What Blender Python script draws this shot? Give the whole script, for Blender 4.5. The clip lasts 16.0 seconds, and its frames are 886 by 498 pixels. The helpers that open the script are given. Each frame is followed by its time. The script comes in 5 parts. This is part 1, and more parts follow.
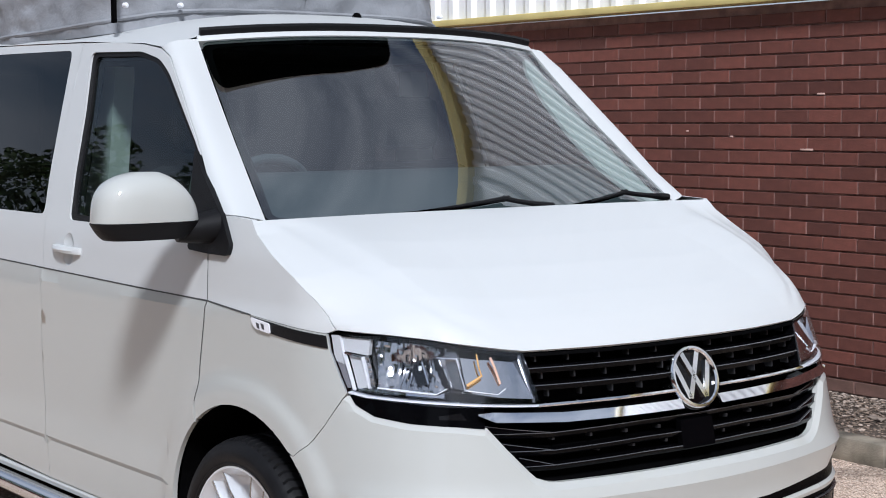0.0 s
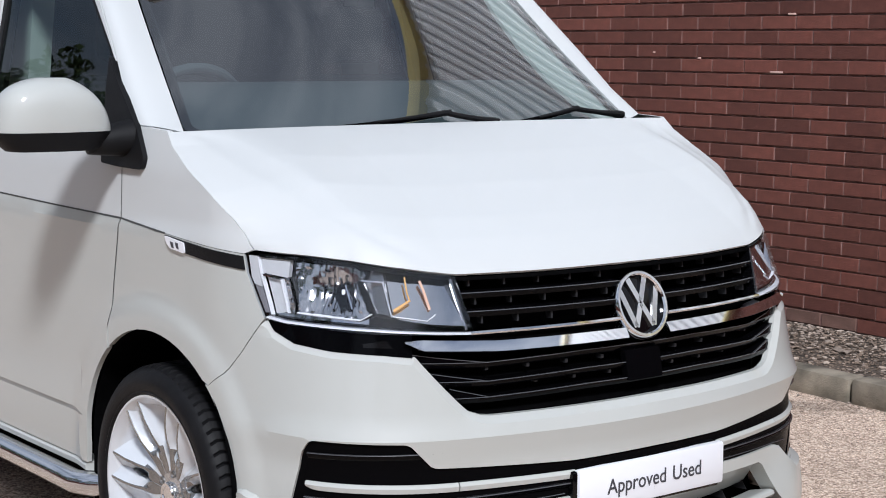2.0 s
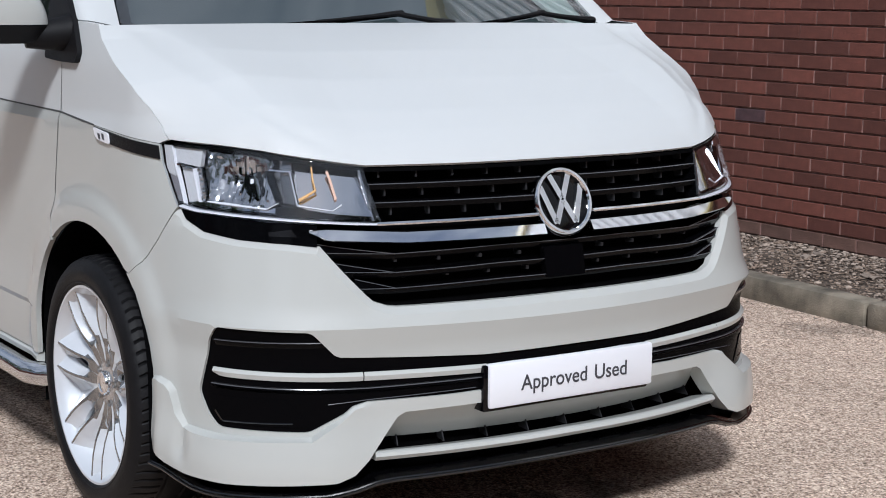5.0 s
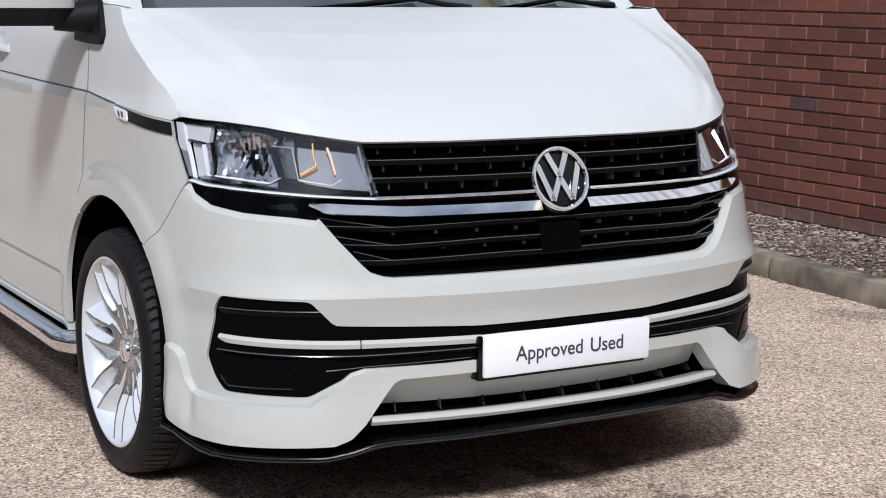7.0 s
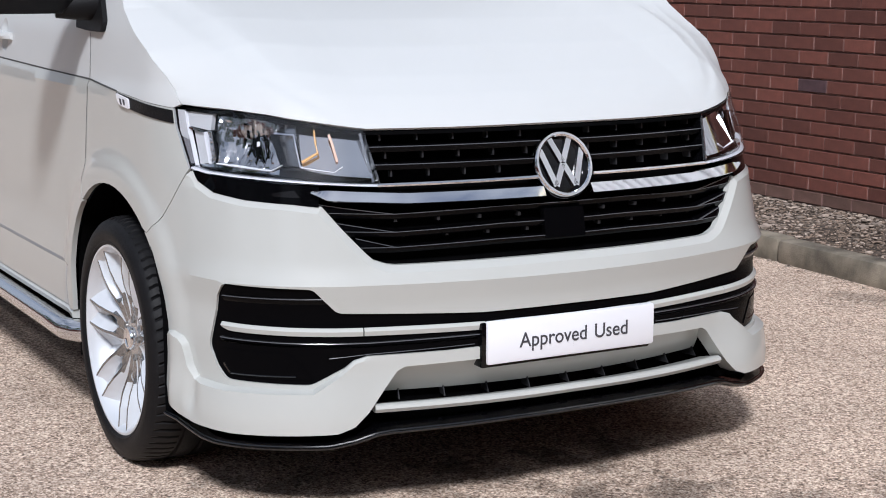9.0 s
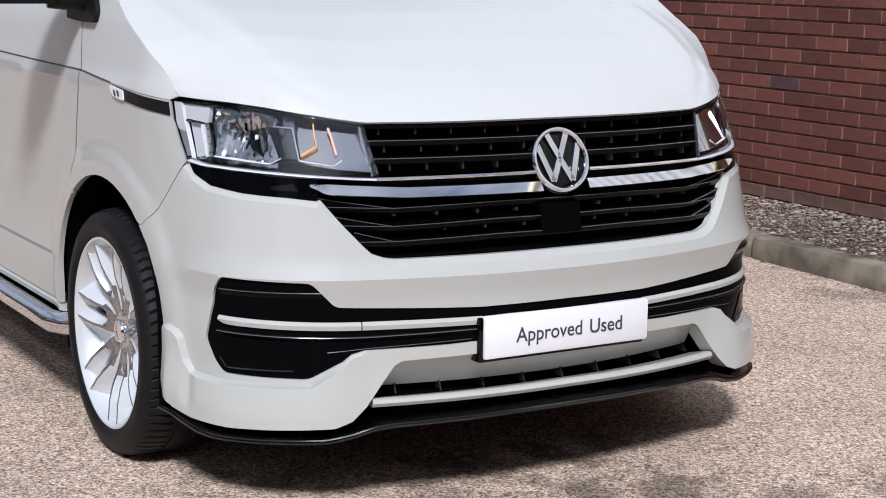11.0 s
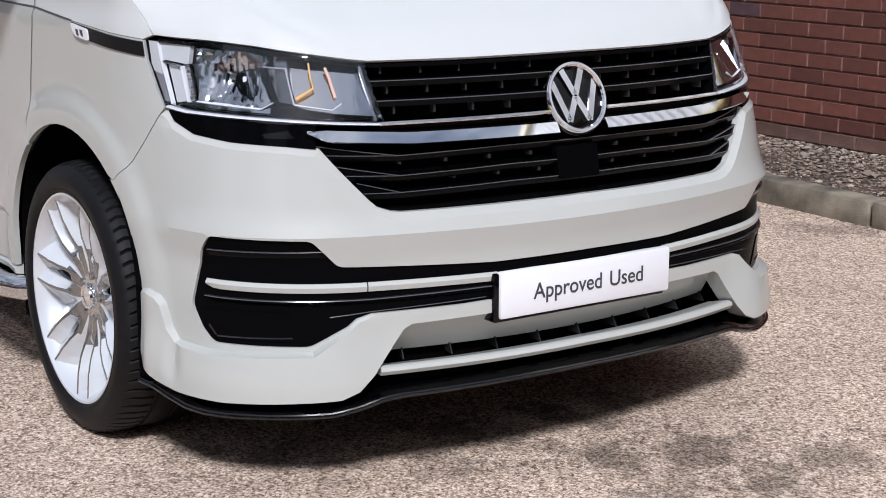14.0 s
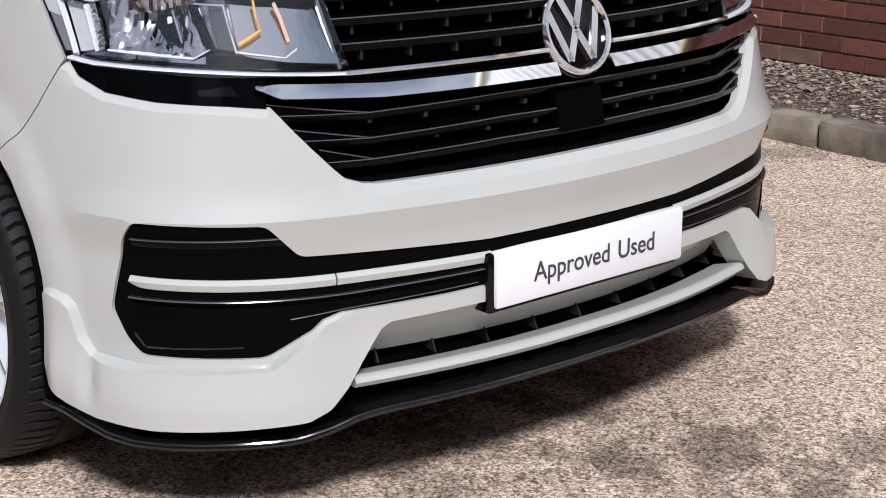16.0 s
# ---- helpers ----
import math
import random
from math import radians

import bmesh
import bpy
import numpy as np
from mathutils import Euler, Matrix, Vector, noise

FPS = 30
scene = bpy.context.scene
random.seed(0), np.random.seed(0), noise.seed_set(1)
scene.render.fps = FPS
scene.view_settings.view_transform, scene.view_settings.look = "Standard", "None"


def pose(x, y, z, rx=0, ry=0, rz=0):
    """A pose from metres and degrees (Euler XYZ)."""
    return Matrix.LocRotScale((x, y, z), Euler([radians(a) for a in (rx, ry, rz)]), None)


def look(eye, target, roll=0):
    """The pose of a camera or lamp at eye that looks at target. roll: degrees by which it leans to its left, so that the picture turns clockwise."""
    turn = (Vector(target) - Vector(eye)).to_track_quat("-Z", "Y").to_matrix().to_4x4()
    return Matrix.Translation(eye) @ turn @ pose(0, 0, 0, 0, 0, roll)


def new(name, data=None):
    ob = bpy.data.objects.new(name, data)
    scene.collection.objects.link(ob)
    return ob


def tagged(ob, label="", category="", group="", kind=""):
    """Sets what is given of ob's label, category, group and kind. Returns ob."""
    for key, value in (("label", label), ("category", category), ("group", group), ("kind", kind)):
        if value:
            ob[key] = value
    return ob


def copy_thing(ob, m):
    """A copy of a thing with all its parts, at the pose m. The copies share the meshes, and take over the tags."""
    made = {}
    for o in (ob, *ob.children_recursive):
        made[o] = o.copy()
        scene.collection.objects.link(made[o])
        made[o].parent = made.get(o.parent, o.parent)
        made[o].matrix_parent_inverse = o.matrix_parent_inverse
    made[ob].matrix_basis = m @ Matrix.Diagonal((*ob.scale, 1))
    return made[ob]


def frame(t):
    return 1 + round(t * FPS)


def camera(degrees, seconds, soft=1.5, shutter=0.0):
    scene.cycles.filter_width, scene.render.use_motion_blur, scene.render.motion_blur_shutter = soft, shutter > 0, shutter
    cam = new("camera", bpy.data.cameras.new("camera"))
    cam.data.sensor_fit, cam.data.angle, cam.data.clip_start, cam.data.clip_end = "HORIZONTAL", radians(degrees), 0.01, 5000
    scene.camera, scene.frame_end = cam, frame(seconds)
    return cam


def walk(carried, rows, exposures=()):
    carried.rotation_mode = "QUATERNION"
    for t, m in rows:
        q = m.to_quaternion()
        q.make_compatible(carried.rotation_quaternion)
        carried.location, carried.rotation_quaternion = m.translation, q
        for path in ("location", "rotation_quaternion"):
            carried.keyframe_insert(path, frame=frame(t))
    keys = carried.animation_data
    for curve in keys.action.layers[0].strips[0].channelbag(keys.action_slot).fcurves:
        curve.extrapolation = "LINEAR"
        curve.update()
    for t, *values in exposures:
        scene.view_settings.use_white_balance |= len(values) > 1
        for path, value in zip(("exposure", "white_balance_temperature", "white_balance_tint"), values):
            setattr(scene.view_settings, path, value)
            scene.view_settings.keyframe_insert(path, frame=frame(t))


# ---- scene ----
cam = camera(30.716, 16.0, soft=1.0)
PATH = [
    (0, pose(2.9714, -3.1790, 1.5768, 85.3757, 0.2150, 52.5696)),
    (0.5, pose(2.9731, -3.1660, 1.5687, 85.1119, 0.1566, 52.5058)),
    (1, pose(2.9783, -3.1374, 1.5585, 84.5674, -0.0168, 52.2831)),
    (1.5, pose(2.9219, -3.0522, 1.5389, 83.7509, -0.1560, 52.0062)),
    (2, pose(2.8030, -2.8947, 1.5161, 82.8858, -0.4313, 51.8603)),
    (2.5, pose(2.7624, -2.7871, 1.4848, 82.1751, -0.6800, 52.1943)),
    (3, pose(2.8357, -2.6313, 1.4092, 81.7268, -0.7352, 53.0114)),
    (3.5, pose(2.9351, -2.5195, 1.3926, 81.4871, -0.6728, 54.0702)),
    (4, pose(2.9917, -2.4971, 1.3922, 81.3017, -0.5555, 54.9711)),
    (6.5, pose(3.3735, -2.3612, 1.3829, 80.7163, -0.6808, 59.6187)),
    (7, pose(3.4080, -2.3246, 1.3690, 80.6945, -0.5456, 60.4245)),
    (7.5, pose(3.4121, -2.3069, 1.3727, 80.4480, -0.3530, 60.7653)),
    (8, pose(3.4137, -2.2946, 1.3750, 80.2973, -0.2144, 60.8930)),
    (8.5, pose(3.4093, -2.2943, 1.3769, 80.1633, -0.1416, 60.8487)),
    (9, pose(3.4074, -2.2946, 1.3761, 80.0854, -0.1781, 60.8328)),
    (11.5, pose(3.3118, -2.4347, 1.3764, 79.7633, -0.8842, 58.5230)),
    (12, pose(3.2708, -2.4802, 1.3743, 79.6165, -0.8100, 57.8202)),
    (12.5, pose(3.2255, -2.5429, 1.3683, 79.4760, -0.5955, 57.1179)),
    (13, pose(3.1692, -2.5869, 1.3713, 78.9706, -0.4073, 56.6135)),
    (13.5, pose(3.0619, -2.5353, 1.3580, 78.3380, -0.2557, 56.1772)),
    (14, pose(2.8905, -2.4019, 1.3494, 77.4844, -0.1450, 55.6202)),
    (14.5, pose(2.6597, -2.3394, 1.3355, 76.3883, 0.0673, 54.6545)),
    (15, pose(2.4481, -2.3335, 1.3356, 75.4411, 0.2661, 53.2287)),
    (15.5, pose(2.2699, -2.2604, 1.3217, 74.5497, 0.3524, 51.4414)),
    (16, pose(2.1147, -2.1950, 1.3313, 73.8791, 0.3160, 49.4507)),
]
walk(cam, PATH, [(0, -0.19, 5780, 10), (1, -0.23, 5800, 10), (2, -0.21, 5850, 10), (3.5, -0.41, 5830, 9), (4.2, -0.42, 5780, 9), (6.5, -0.20, 5900, 10), (12, -0.21, 5900, 12), (14.5, -0.23, 5930, 12), (16, -0.14, 6020, 12)])  # exposures

# ---------------------------------------------------------------- light
SUN_DIR = Vector((0.58, -0.355, 0.62)).normalized()
world = bpy.data.worlds.new("world")
scene.world = world
world.use_nodes = True
wt = world.node_tree
wt.nodes.clear()
sky = wt.nodes.new("ShaderNodeTexSky")
sky.sky_type = "NISHITA"
sky.sun_disc = False
sky.sun_elevation = math.asin(SUN_DIR.z)
sky.sun_rotation = math.atan2(SUN_DIR.x, SUN_DIR.y)
sky.air_density, sky.dust_density = 1.0, 1.5
coord = wt.nodes.new("ShaderNodeTexCoord")
stretch = wt.nodes.new("ShaderNodeMapping")
stretch.inputs["Scale"].default_value = (1.6, 1.6, 5.0)
cloud = wt.nodes.new("ShaderNodeTexNoise")
cloud.inputs["Scale"].default_value, cloud.inputs["Detail"].default_value = 1.6, 7.0
cloud.inputs["Roughness"].default_value = 0.6
ramp = wt.nodes.new("ShaderNodeValToRGB")
ramp.color_ramp.elements[0].position, ramp.color_ramp.elements[1].position = 0.31, 0.60
mixw = wt.nodes.new("ShaderNodeMix")
mixw.data_type = "RGBA"
mixw.inputs[7].default_value = (8.2, 8.45, 9.1, 1)
bg = wt.nodes.new("ShaderNodeBackground")
bg.inputs["Strength"].default_value = 0.078
wout = wt.nodes.new("ShaderNodeOutputWorld")
wt.links.new(coord.outputs["Generated"], stretch.inputs["Vector"])
wt.links.new(stretch.outputs[0], cloud.inputs["Vector"])
wt.links.new(cloud.outputs["Fac"], ramp.inputs[0])
wt.links.new(ramp.outputs[0], mixw.inputs[0])
wt.links.new(sky.outputs[0], mixw.inputs[6])
wt.links.new(mixw.outputs[2], bg.inputs[0])
wt.links.new(bg.outputs[0], wout.inputs[0])

sun = new("sun", bpy.data.lights.new("sun", "SUN"))
sun.data.energy, sun.data.angle, sun.data.color = 4.4, radians(8.5), (1.0, 0.965, 0.93)
sun.matrix_world = look(SUN_DIR * 30, (0, 0, 0))


# ---------------------------------------------------------------- materials
def material(name, color, rough=0.5, metal=0.0, coat=0.0, vary=0.0, scale=8.0, bump=0.0, bump_scale=60.0,
             per="", spread=0.15, ior=1.5, trans=0.0, color2=None, spec=0.5):
    m = bpy.data.materials.new(name)
    m.use_nodes = True
    nt = m.node_tree
    p = nt.nodes["Principled BSDF"]
    p.inputs["Base Color"].default_value = (*color, 1)
    p.inputs["Roughness"].default_value, p.inputs["Metallic"].default_value = rough, metal
    p.inputs["Coat Weight"].default_value, p.inputs["Coat Roughness"].default_value = coat, 0.05
    p.inputs["IOR"].default_value, p.inputs["Transmission Weight"].default_value = ior, trans
    p.inputs["Specular IOR Level"].default_value = spec
    tc = nt.nodes.new("ShaderNodeTexCoord")
    col = None
    if vary:
        n = nt.nodes.new("ShaderNodeTexNoise")
        n.inputs["Scale"].default_value, n.inputs["Detail"].default_value = scale, 8
        nt.links.new(tc.outputs["Object"], n.inputs["Vector"])
        r = nt.nodes.new("ShaderNodeMix")
        r.data_type = "RGBA"
        c2 = color2 or tuple(min(1, c * (1 + vary)) for c in color)
        c1 = color if color2 else tuple(c * (1 - vary) for c in color)
        r.inputs[6].default_value, r.inputs[7].default_value = (*c1, 1), (*c2, 1)
        st = nt.nodes.new("ShaderNodeMapRange")
        st.inputs[1].default_value, st.inputs[2].default_value = 0.3, 0.7
        nt.links.new(n.outputs["Fac"], st.inputs[0])
        nt.links.new(st.outputs[0], r.inputs[0])
        col = r.outputs[2]
    if per:
        if per == "object":
            src = nt.nodes.new("ShaderNodeObjectInfo").outputs["Random"]
        else:
            src = nt.nodes.new("ShaderNodeNewGeometry").outputs["Random Per Island"]
        hs = nt.nodes.new("ShaderNodeHueSaturation")
        mr = nt.nodes.new("ShaderNodeMapRange")
        mr.inputs[3].default_value, mr.inputs[4].default_value = 1 - spread, 1 + spread
        nt.links.new(src, mr.inputs[0])
        nt.links.new(mr.outputs[0], hs.inputs["Value"])
        if col is None:
            hs.inputs["Color"].default_value = (*color, 1)
        else:
            nt.links.new(col, hs.inputs["Color"])
        col = hs.outputs[0]
    if col is not None:
        nt.links.new(col, p.inputs["Base Color"])
    if bump:
        n = nt.nodes.new("ShaderNodeTexNoise")
        n.inputs["Scale"].default_value, n.inputs["Detail"].default_value = bump_scale, 6
        nt.links.new(tc.outputs["Object"], n.inputs["Vector"])
        b = nt.nodes.new("ShaderNodeBump")
        b.inputs["Strength"].default_value, b.inputs["Distance"].default_value = 1.0, bump
        nt.links.new(n.outputs["Fac"], b.inputs["Height"])
        nt.links.new(b.outputs[0], p.inputs["Normal"])
    return m


def glass(name, tint, boost=1.0, floor=0.045, wave=0.0):
    m = bpy.data.materials.new(name)
    m.use_nodes = True
    nt = m.node_tree
    nt.nodes.clear()
    out = nt.nodes.new("ShaderNodeOutputMaterial")
    tr = nt.nodes.new("ShaderNodeBsdfTransparent")
    tr.inputs[0].default_value = (*tint, 1)
    gl = nt.nodes.new("ShaderNodeBsdfGlossy")
    gl.inputs["Roughness"].default_value = 0.0
    if wave:
        tc = nt.nodes.new("ShaderNodeTexCoord")
        nz = nt.nodes.new("ShaderNodeTexNoise")
        nz.inputs["Scale"].default_value, nz.inputs["Detail"].default_value = 2.6, 0.0
        bp = nt.nodes.new("ShaderNodeBump")
        bp.inputs["Distance"].default_value = wave
        nt.links.new(tc.outputs["Object"], nz.inputs["Vector"])
        nt.links.new(nz.outputs["Fac"], bp.inputs["Height"])
        nt.links.new(bp.outputs[0], gl.inputs["Normal"])
    lw = nt.nodes.new("ShaderNodeLayerWeight")
    lw.inputs[0].default_value = 0.5
    pw = nt.nodes.new("ShaderNodeMath")
    pw.operation = "POWER"
    pw.inputs[1].default_value = 5.0
    ma = nt.nodes.new("ShaderNodeMath")
    ma.operation = "MULTIPLY_ADD"
    ma.use_clamp = True
    ma.inputs[1].default_value, ma.inputs[2].default_value = 0.95 * boost, floor
    mx = nt.nodes.new("ShaderNodeMixShader")
    nt.links.new(lw.outputs["Facing"], pw.inputs[0])
    nt.links.new(pw.outputs[0], ma.inputs[0])
    nt.links.new(ma.outputs[0], mx.inputs[0])
    nt.links.new(tr.outputs[0], mx.inputs[1])
    nt.links.new(gl.outputs[0], mx.inputs[2])
    nt.links.new(mx.outputs[0], out.inputs[0])
    return m


WHITE = material("white_paint", (0.575, 0.59, 0.59), 0.48, coat=0.15)
GREY = material("warm_grey_paint", (0.478, 0.489, 0.467), 0.5, coat=0.9, spec=0.25)
GLOSS = material("gloss_black", (0.002, 0.002, 0.0025), 0.08, spec=0.32)
MATT = material("matt_black", (0.003, 0.003, 0.0033), 0.8, vary=0.2, scale=40, spec=0.0)
TEXBLACK = material("grained_black", (0.008, 0.008, 0.009), 0.5, bump=0.0006, bump_scale=900, spec=0.15)
CHROME = material("chrome", (0.82, 0.83, 0.85), 0.06, metal=1.0)
STEEL = material("polished_steel", (0.72, 0.73, 0.75), 0.12, metal=1.0)
REFLECTOR = material("lamp_reflector", (0.62, 0.625, 0.635), 0.12, metal=1.0)
LAMPWHITE = material("lamp_white", (0.56, 0.57, 0.585), 0.25, coat=0.5)
LAMPGREY = material("lamp_grey", (0.34, 0.35, 0.37), 0.22, metal=0.85)
SLAT = material("piano_black", (0.0015, 0.0015, 0.002), 0.12, spec=0.10)
# paler than the black slats: the gloss highlight painted along their edges
EDGEGLINT = material("glint_grey_edge", (0.06, 0.06, 0.064), 0.20, spec=0.8)
LIPBLACK = material("lip_black", (0.0015, 0.0015, 0.002), 0.12, spec=0.8)
MACHINED = material("turned_alloy", (0.56, 0.555, 0.55), 0.22, metal=0.75)
# darker than the silver alloy: dark reflections on the spoke faces put into colour
RIDGE = material("spoke_ridge", (0.30, 0.298, 0.295), 0.25, metal=0.8)
PALESTONE = material("pale_stones", (0.34, 0.275, 0.225), 0.9, vary=0.2, scale=40, per="island", spread=0.45)
LAMPMID = material("lamp_mid_grey", (0.22, 0.22, 0.24), 0.4)
MIRROR = material("smooth_reflector", (0.66, 0.665, 0.675), 0.05, metal=1.0, bump=0.0004, bump_scale=12)
INSERT = material("insert_black", (0.002, 0.002, 0.0025), 0.2, spec=0.03)
FINGREY = material("dark_grey_plastic", (0.022, 0.022, 0.024), 0.45, spec=0.25)
AMBER = material("amber_plastic", (0.80, 0.46, 0.16), 0.2)
PEACH = material("pale_amber_plastic", (0.78, 0.50, 0.36), 0.25)
RUBBER = material("tyre_rubber", (0.007, 0.007, 0.008), 0.55, vary=0.25, scale=25, bump=0.0008, bump_scale=300, spec=0.2)
ALLOY = material("silver_alloy", (0.68, 0.71, 0.75), 0.28, metal=0.25, coat=0.5)
DISC = material("brake_steel", (0.32, 0.31, 0.3), 0.4, metal=0.9)
PLATE = material("plate_white", (0.82, 0.83, 0.87), 0.3)
INK = material("dark_grey_ink", (0.05, 0.05, 0.06), 0.5)
SEAM = material("seam_dark", (0.06, 0.06, 0.06), 0.7)
LENS = glass("lamp_lens", (0.97, 0.98, 1.0), 0.9, 0.075)
SCREEN = glass("windscreen_glass", (0.66, 0.76, 0.75), 1.0, 0.25, 0.0050)
DOORGLASS = glass("door_glass", (0.60, 0.70, 0.67), 1.0, 0.07)
DARKGLASS = glass("tinted_glass", (0.06, 0.06, 0.07), 1.0, 0.05)
DASH = material("dashboard_plastic", (0.085, 0.095, 0.105), 0.7, bump=0.0005, bump_scale=700)
SEATCLOTH = material("seat_cloth", (0.015, 0.016, 0.02), 0.9, vary=0.3, scale=60, spec=0.2)
TRIMLIGHT = material("light_trim", (0.55, 0.56, 0.54), 0.6)
CANVAS = material("grey_canvas", (0.25, 0.26, 0.28), 0.75, vary=0.16, scale=5, bump=0.025, bump_scale=7)
BRICK = material("red_brick", (0.136, 0.045, 0.032), 0.85, vary=0.17, scale=22, bump=0.003, bump_scale=90, per="object", spread=0.3)
BRICKS = material("red_bricks", (0.136, 0.045, 0.032), 0.85, vary=0.17, scale=22, bump=0.003, bump_scale=90, per="island", spread=0.3)
BLUEBRICK = material("purple_brick", (0.075, 0.04, 0.045), 0.85, vary=0.3, scale=22, bump=0.003, bump_scale=90)
MORTAR = material("mortar", (0.25, 0.15, 0.13), 0.95, vary=0.3, scale=14, bump=0.004, bump_scale=120)
JOINT = material("joint_mortar", (0.27, 0.155, 0.135), 0.95, vary=0.4, scale=18, bump=0.003, bump_scale=150)
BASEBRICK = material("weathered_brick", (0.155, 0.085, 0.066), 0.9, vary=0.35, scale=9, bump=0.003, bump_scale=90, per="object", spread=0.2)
PALE = material("pale_mortar", (0.62, 0.42, 0.36), 0.95)
CLAD = material("white_cladding", (0.86, 0.87, 0.88), 0.45, vary=0.05, scale=2)
YELLOW = material("yellow_trim", (0.64, 0.53, 0.21), 0.5, vary=0.1, scale=5)
CONCRETE = material("kerb_concrete", (0.172, 0.150, 0.116), 0.95, vary=0.6, scale=7, bump=0.004, bump_scale=110, per="object", spread=0.12)
SOIL = material("soil", (0.085, 0.065, 0.05), 1.0, vary=0.5, scale=12, bump=0.02, bump_scale=30)
STONES = material("gravel_stones", (0.185, 0.138, 0.105), 0.95, vary=0.3, scale=30, per="island", spread=0.7)
LEAF = material("hedge_leaf", (0.045, 0.075, 0.02), 0.6, per="island", spread=0.5)
BARK = material("bark", (0.07, 0.05, 0.035), 0.95, bump=0.01, bump_scale=40)


# dark stains and patches; the last four also paint shade under the nose
STAINS_AND_SHADE = ((.03, .03, .11, .6), (.24, .0, .10, .5), (.14, .27, .14, .6), (.35, .24, .12, .55), (.32, .50, .12, .45), (.45, .80, .16, .4), (-1.55, 2.55, .15, .4), (-.8, -1.6, .5, .2), (-.35, -1.75, .36, .14), (-1.35, -1.95, .62, .2), (-.75, -2.35, .55, .14), (-1.7, -2.7, .5, .12), (-.52, -.75, .08, .5), (-.40, -.64, .10, .5), (-.31, -.56, .06, .45), (-.12, .0, .05, .4), (-.32, .33, .10, .6), (-.26, .16, .12, .6), (-.30, -.12, .12, .55), (-.20, -.30, .08, .5))


def asphalt():
    m = material("asphalt", (0.30, 0.25, 0.21), 0.92, spec=0.2)
    nt = m.node_tree
    p = nt.nodes["Principled BSDF"]
    tc = nt.nodes.new("ShaderNodeTexCoord")

    def maths(op, a, b, c=0.0, clamp=False):
        n = nt.nodes.new("ShaderNodeMath")
        n.operation, n.use_clamp = op, clamp
        for i, v in enumerate((a, b, c)):
            if isinstance(v, float):
                n.inputs[i].default_value = v
            else:
                nt.links.new(v, n.inputs[i])
        return n.outputs[0]

    def noisy(scale, detail, rough=0.5):
        n = nt.nodes.new("ShaderNodeTexNoise")
        n.inputs["Scale"].default_value, n.inputs["Detail"].default_value, n.inputs["Roughness"].default_value = scale, detail, rough
        nt.links.new(tc.outputs["Object"], n.inputs["Vector"])
        return n.outputs["Fac"]

    # chippings in two sizes, each with its own tone, in a dark binder
    vo = nt.nodes.new("ShaderNodeTexVoronoi")
    vo.inputs["Scale"].default_value = 185
    big = nt.nodes.new("ShaderNodeTexVoronoi")
    big.inputs["Scale"].default_value = 110
    for n in (vo, big):
        nt.links.new(tc.outputs["Object"], n.inputs["Vector"])
    sep = nt.nodes.new("ShaderNodeSeparateColor")
    nt.links.new(vo.outputs["Color"], sep.inputs[0])
    sep2 = nt.nodes.new("ShaderNodeSeparateColor")
    nt.links.new(big.outputs["Color"], sep2.inputs[0])
    tone = maths("MULTIPLY_ADD", sep.outputs[0], 0.50, maths("MULTIPLY_ADD", sep2.outputs[0], 0.30, maths("MULTIPLY_ADD", noisy(70, 4), 0.14, 0.07)))
    tone = maths("SUBTRACT", tone, maths("MULTIPLY", vo.outputs["Distance"], 0.22))
    cr = nt.nodes.new("ShaderNodeValToRGB")
    cr.color_ramp.elements[0].position, cr.color_ramp.elements[1].position = 0.10, 0.76
    cr.color_ramp.elements[0].color, cr.color_ramp.elements[1].color = (0.13, 0.092, 0.070, 1), (1.0, 0.86, 0.72, 1)
    e = cr.color_ramp.elements.new(0.42)
    e.color = (0.565, 0.415, 0.318, 1)
    nt.links.new(tone, cr.inputs[0])
    # dark patches with ragged borders, and the broad unevenness of old asphalt
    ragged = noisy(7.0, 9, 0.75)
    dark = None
    for cx, cy, rad, deep in STAINS_AND_SHADE:
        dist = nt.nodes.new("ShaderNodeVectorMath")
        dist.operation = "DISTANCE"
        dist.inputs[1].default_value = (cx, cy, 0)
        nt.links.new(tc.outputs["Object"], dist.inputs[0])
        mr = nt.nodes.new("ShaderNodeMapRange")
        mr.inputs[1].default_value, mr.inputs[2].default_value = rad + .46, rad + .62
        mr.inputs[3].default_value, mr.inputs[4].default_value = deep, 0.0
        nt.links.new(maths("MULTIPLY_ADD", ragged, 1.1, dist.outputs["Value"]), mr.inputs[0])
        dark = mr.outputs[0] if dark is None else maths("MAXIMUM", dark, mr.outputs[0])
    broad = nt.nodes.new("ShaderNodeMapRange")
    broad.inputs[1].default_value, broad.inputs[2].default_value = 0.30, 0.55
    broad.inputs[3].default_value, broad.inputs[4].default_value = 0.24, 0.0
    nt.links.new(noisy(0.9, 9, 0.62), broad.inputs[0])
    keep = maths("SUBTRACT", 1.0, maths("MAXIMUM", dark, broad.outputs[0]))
    tint = nt.nodes.new("ShaderNodeMix")
    tint.data_type, tint.blend_type = "RGBA", "MULTIPLY"
    tint.inputs[0].default_value = 1.0
    grey = nt.nodes.new("ShaderNodeCombineColor")
    for i in range(3):
        nt.links.new(keep, grey.inputs[i])
    nt.links.new(cr.outputs[0], tint.inputs[6])
    nt.links.new(grey.outputs[0], tint.inputs[7])
    nt.links.new(tint.outputs[2], p.inputs["Base Color"])
    b = nt.nodes.new("ShaderNodeBump")
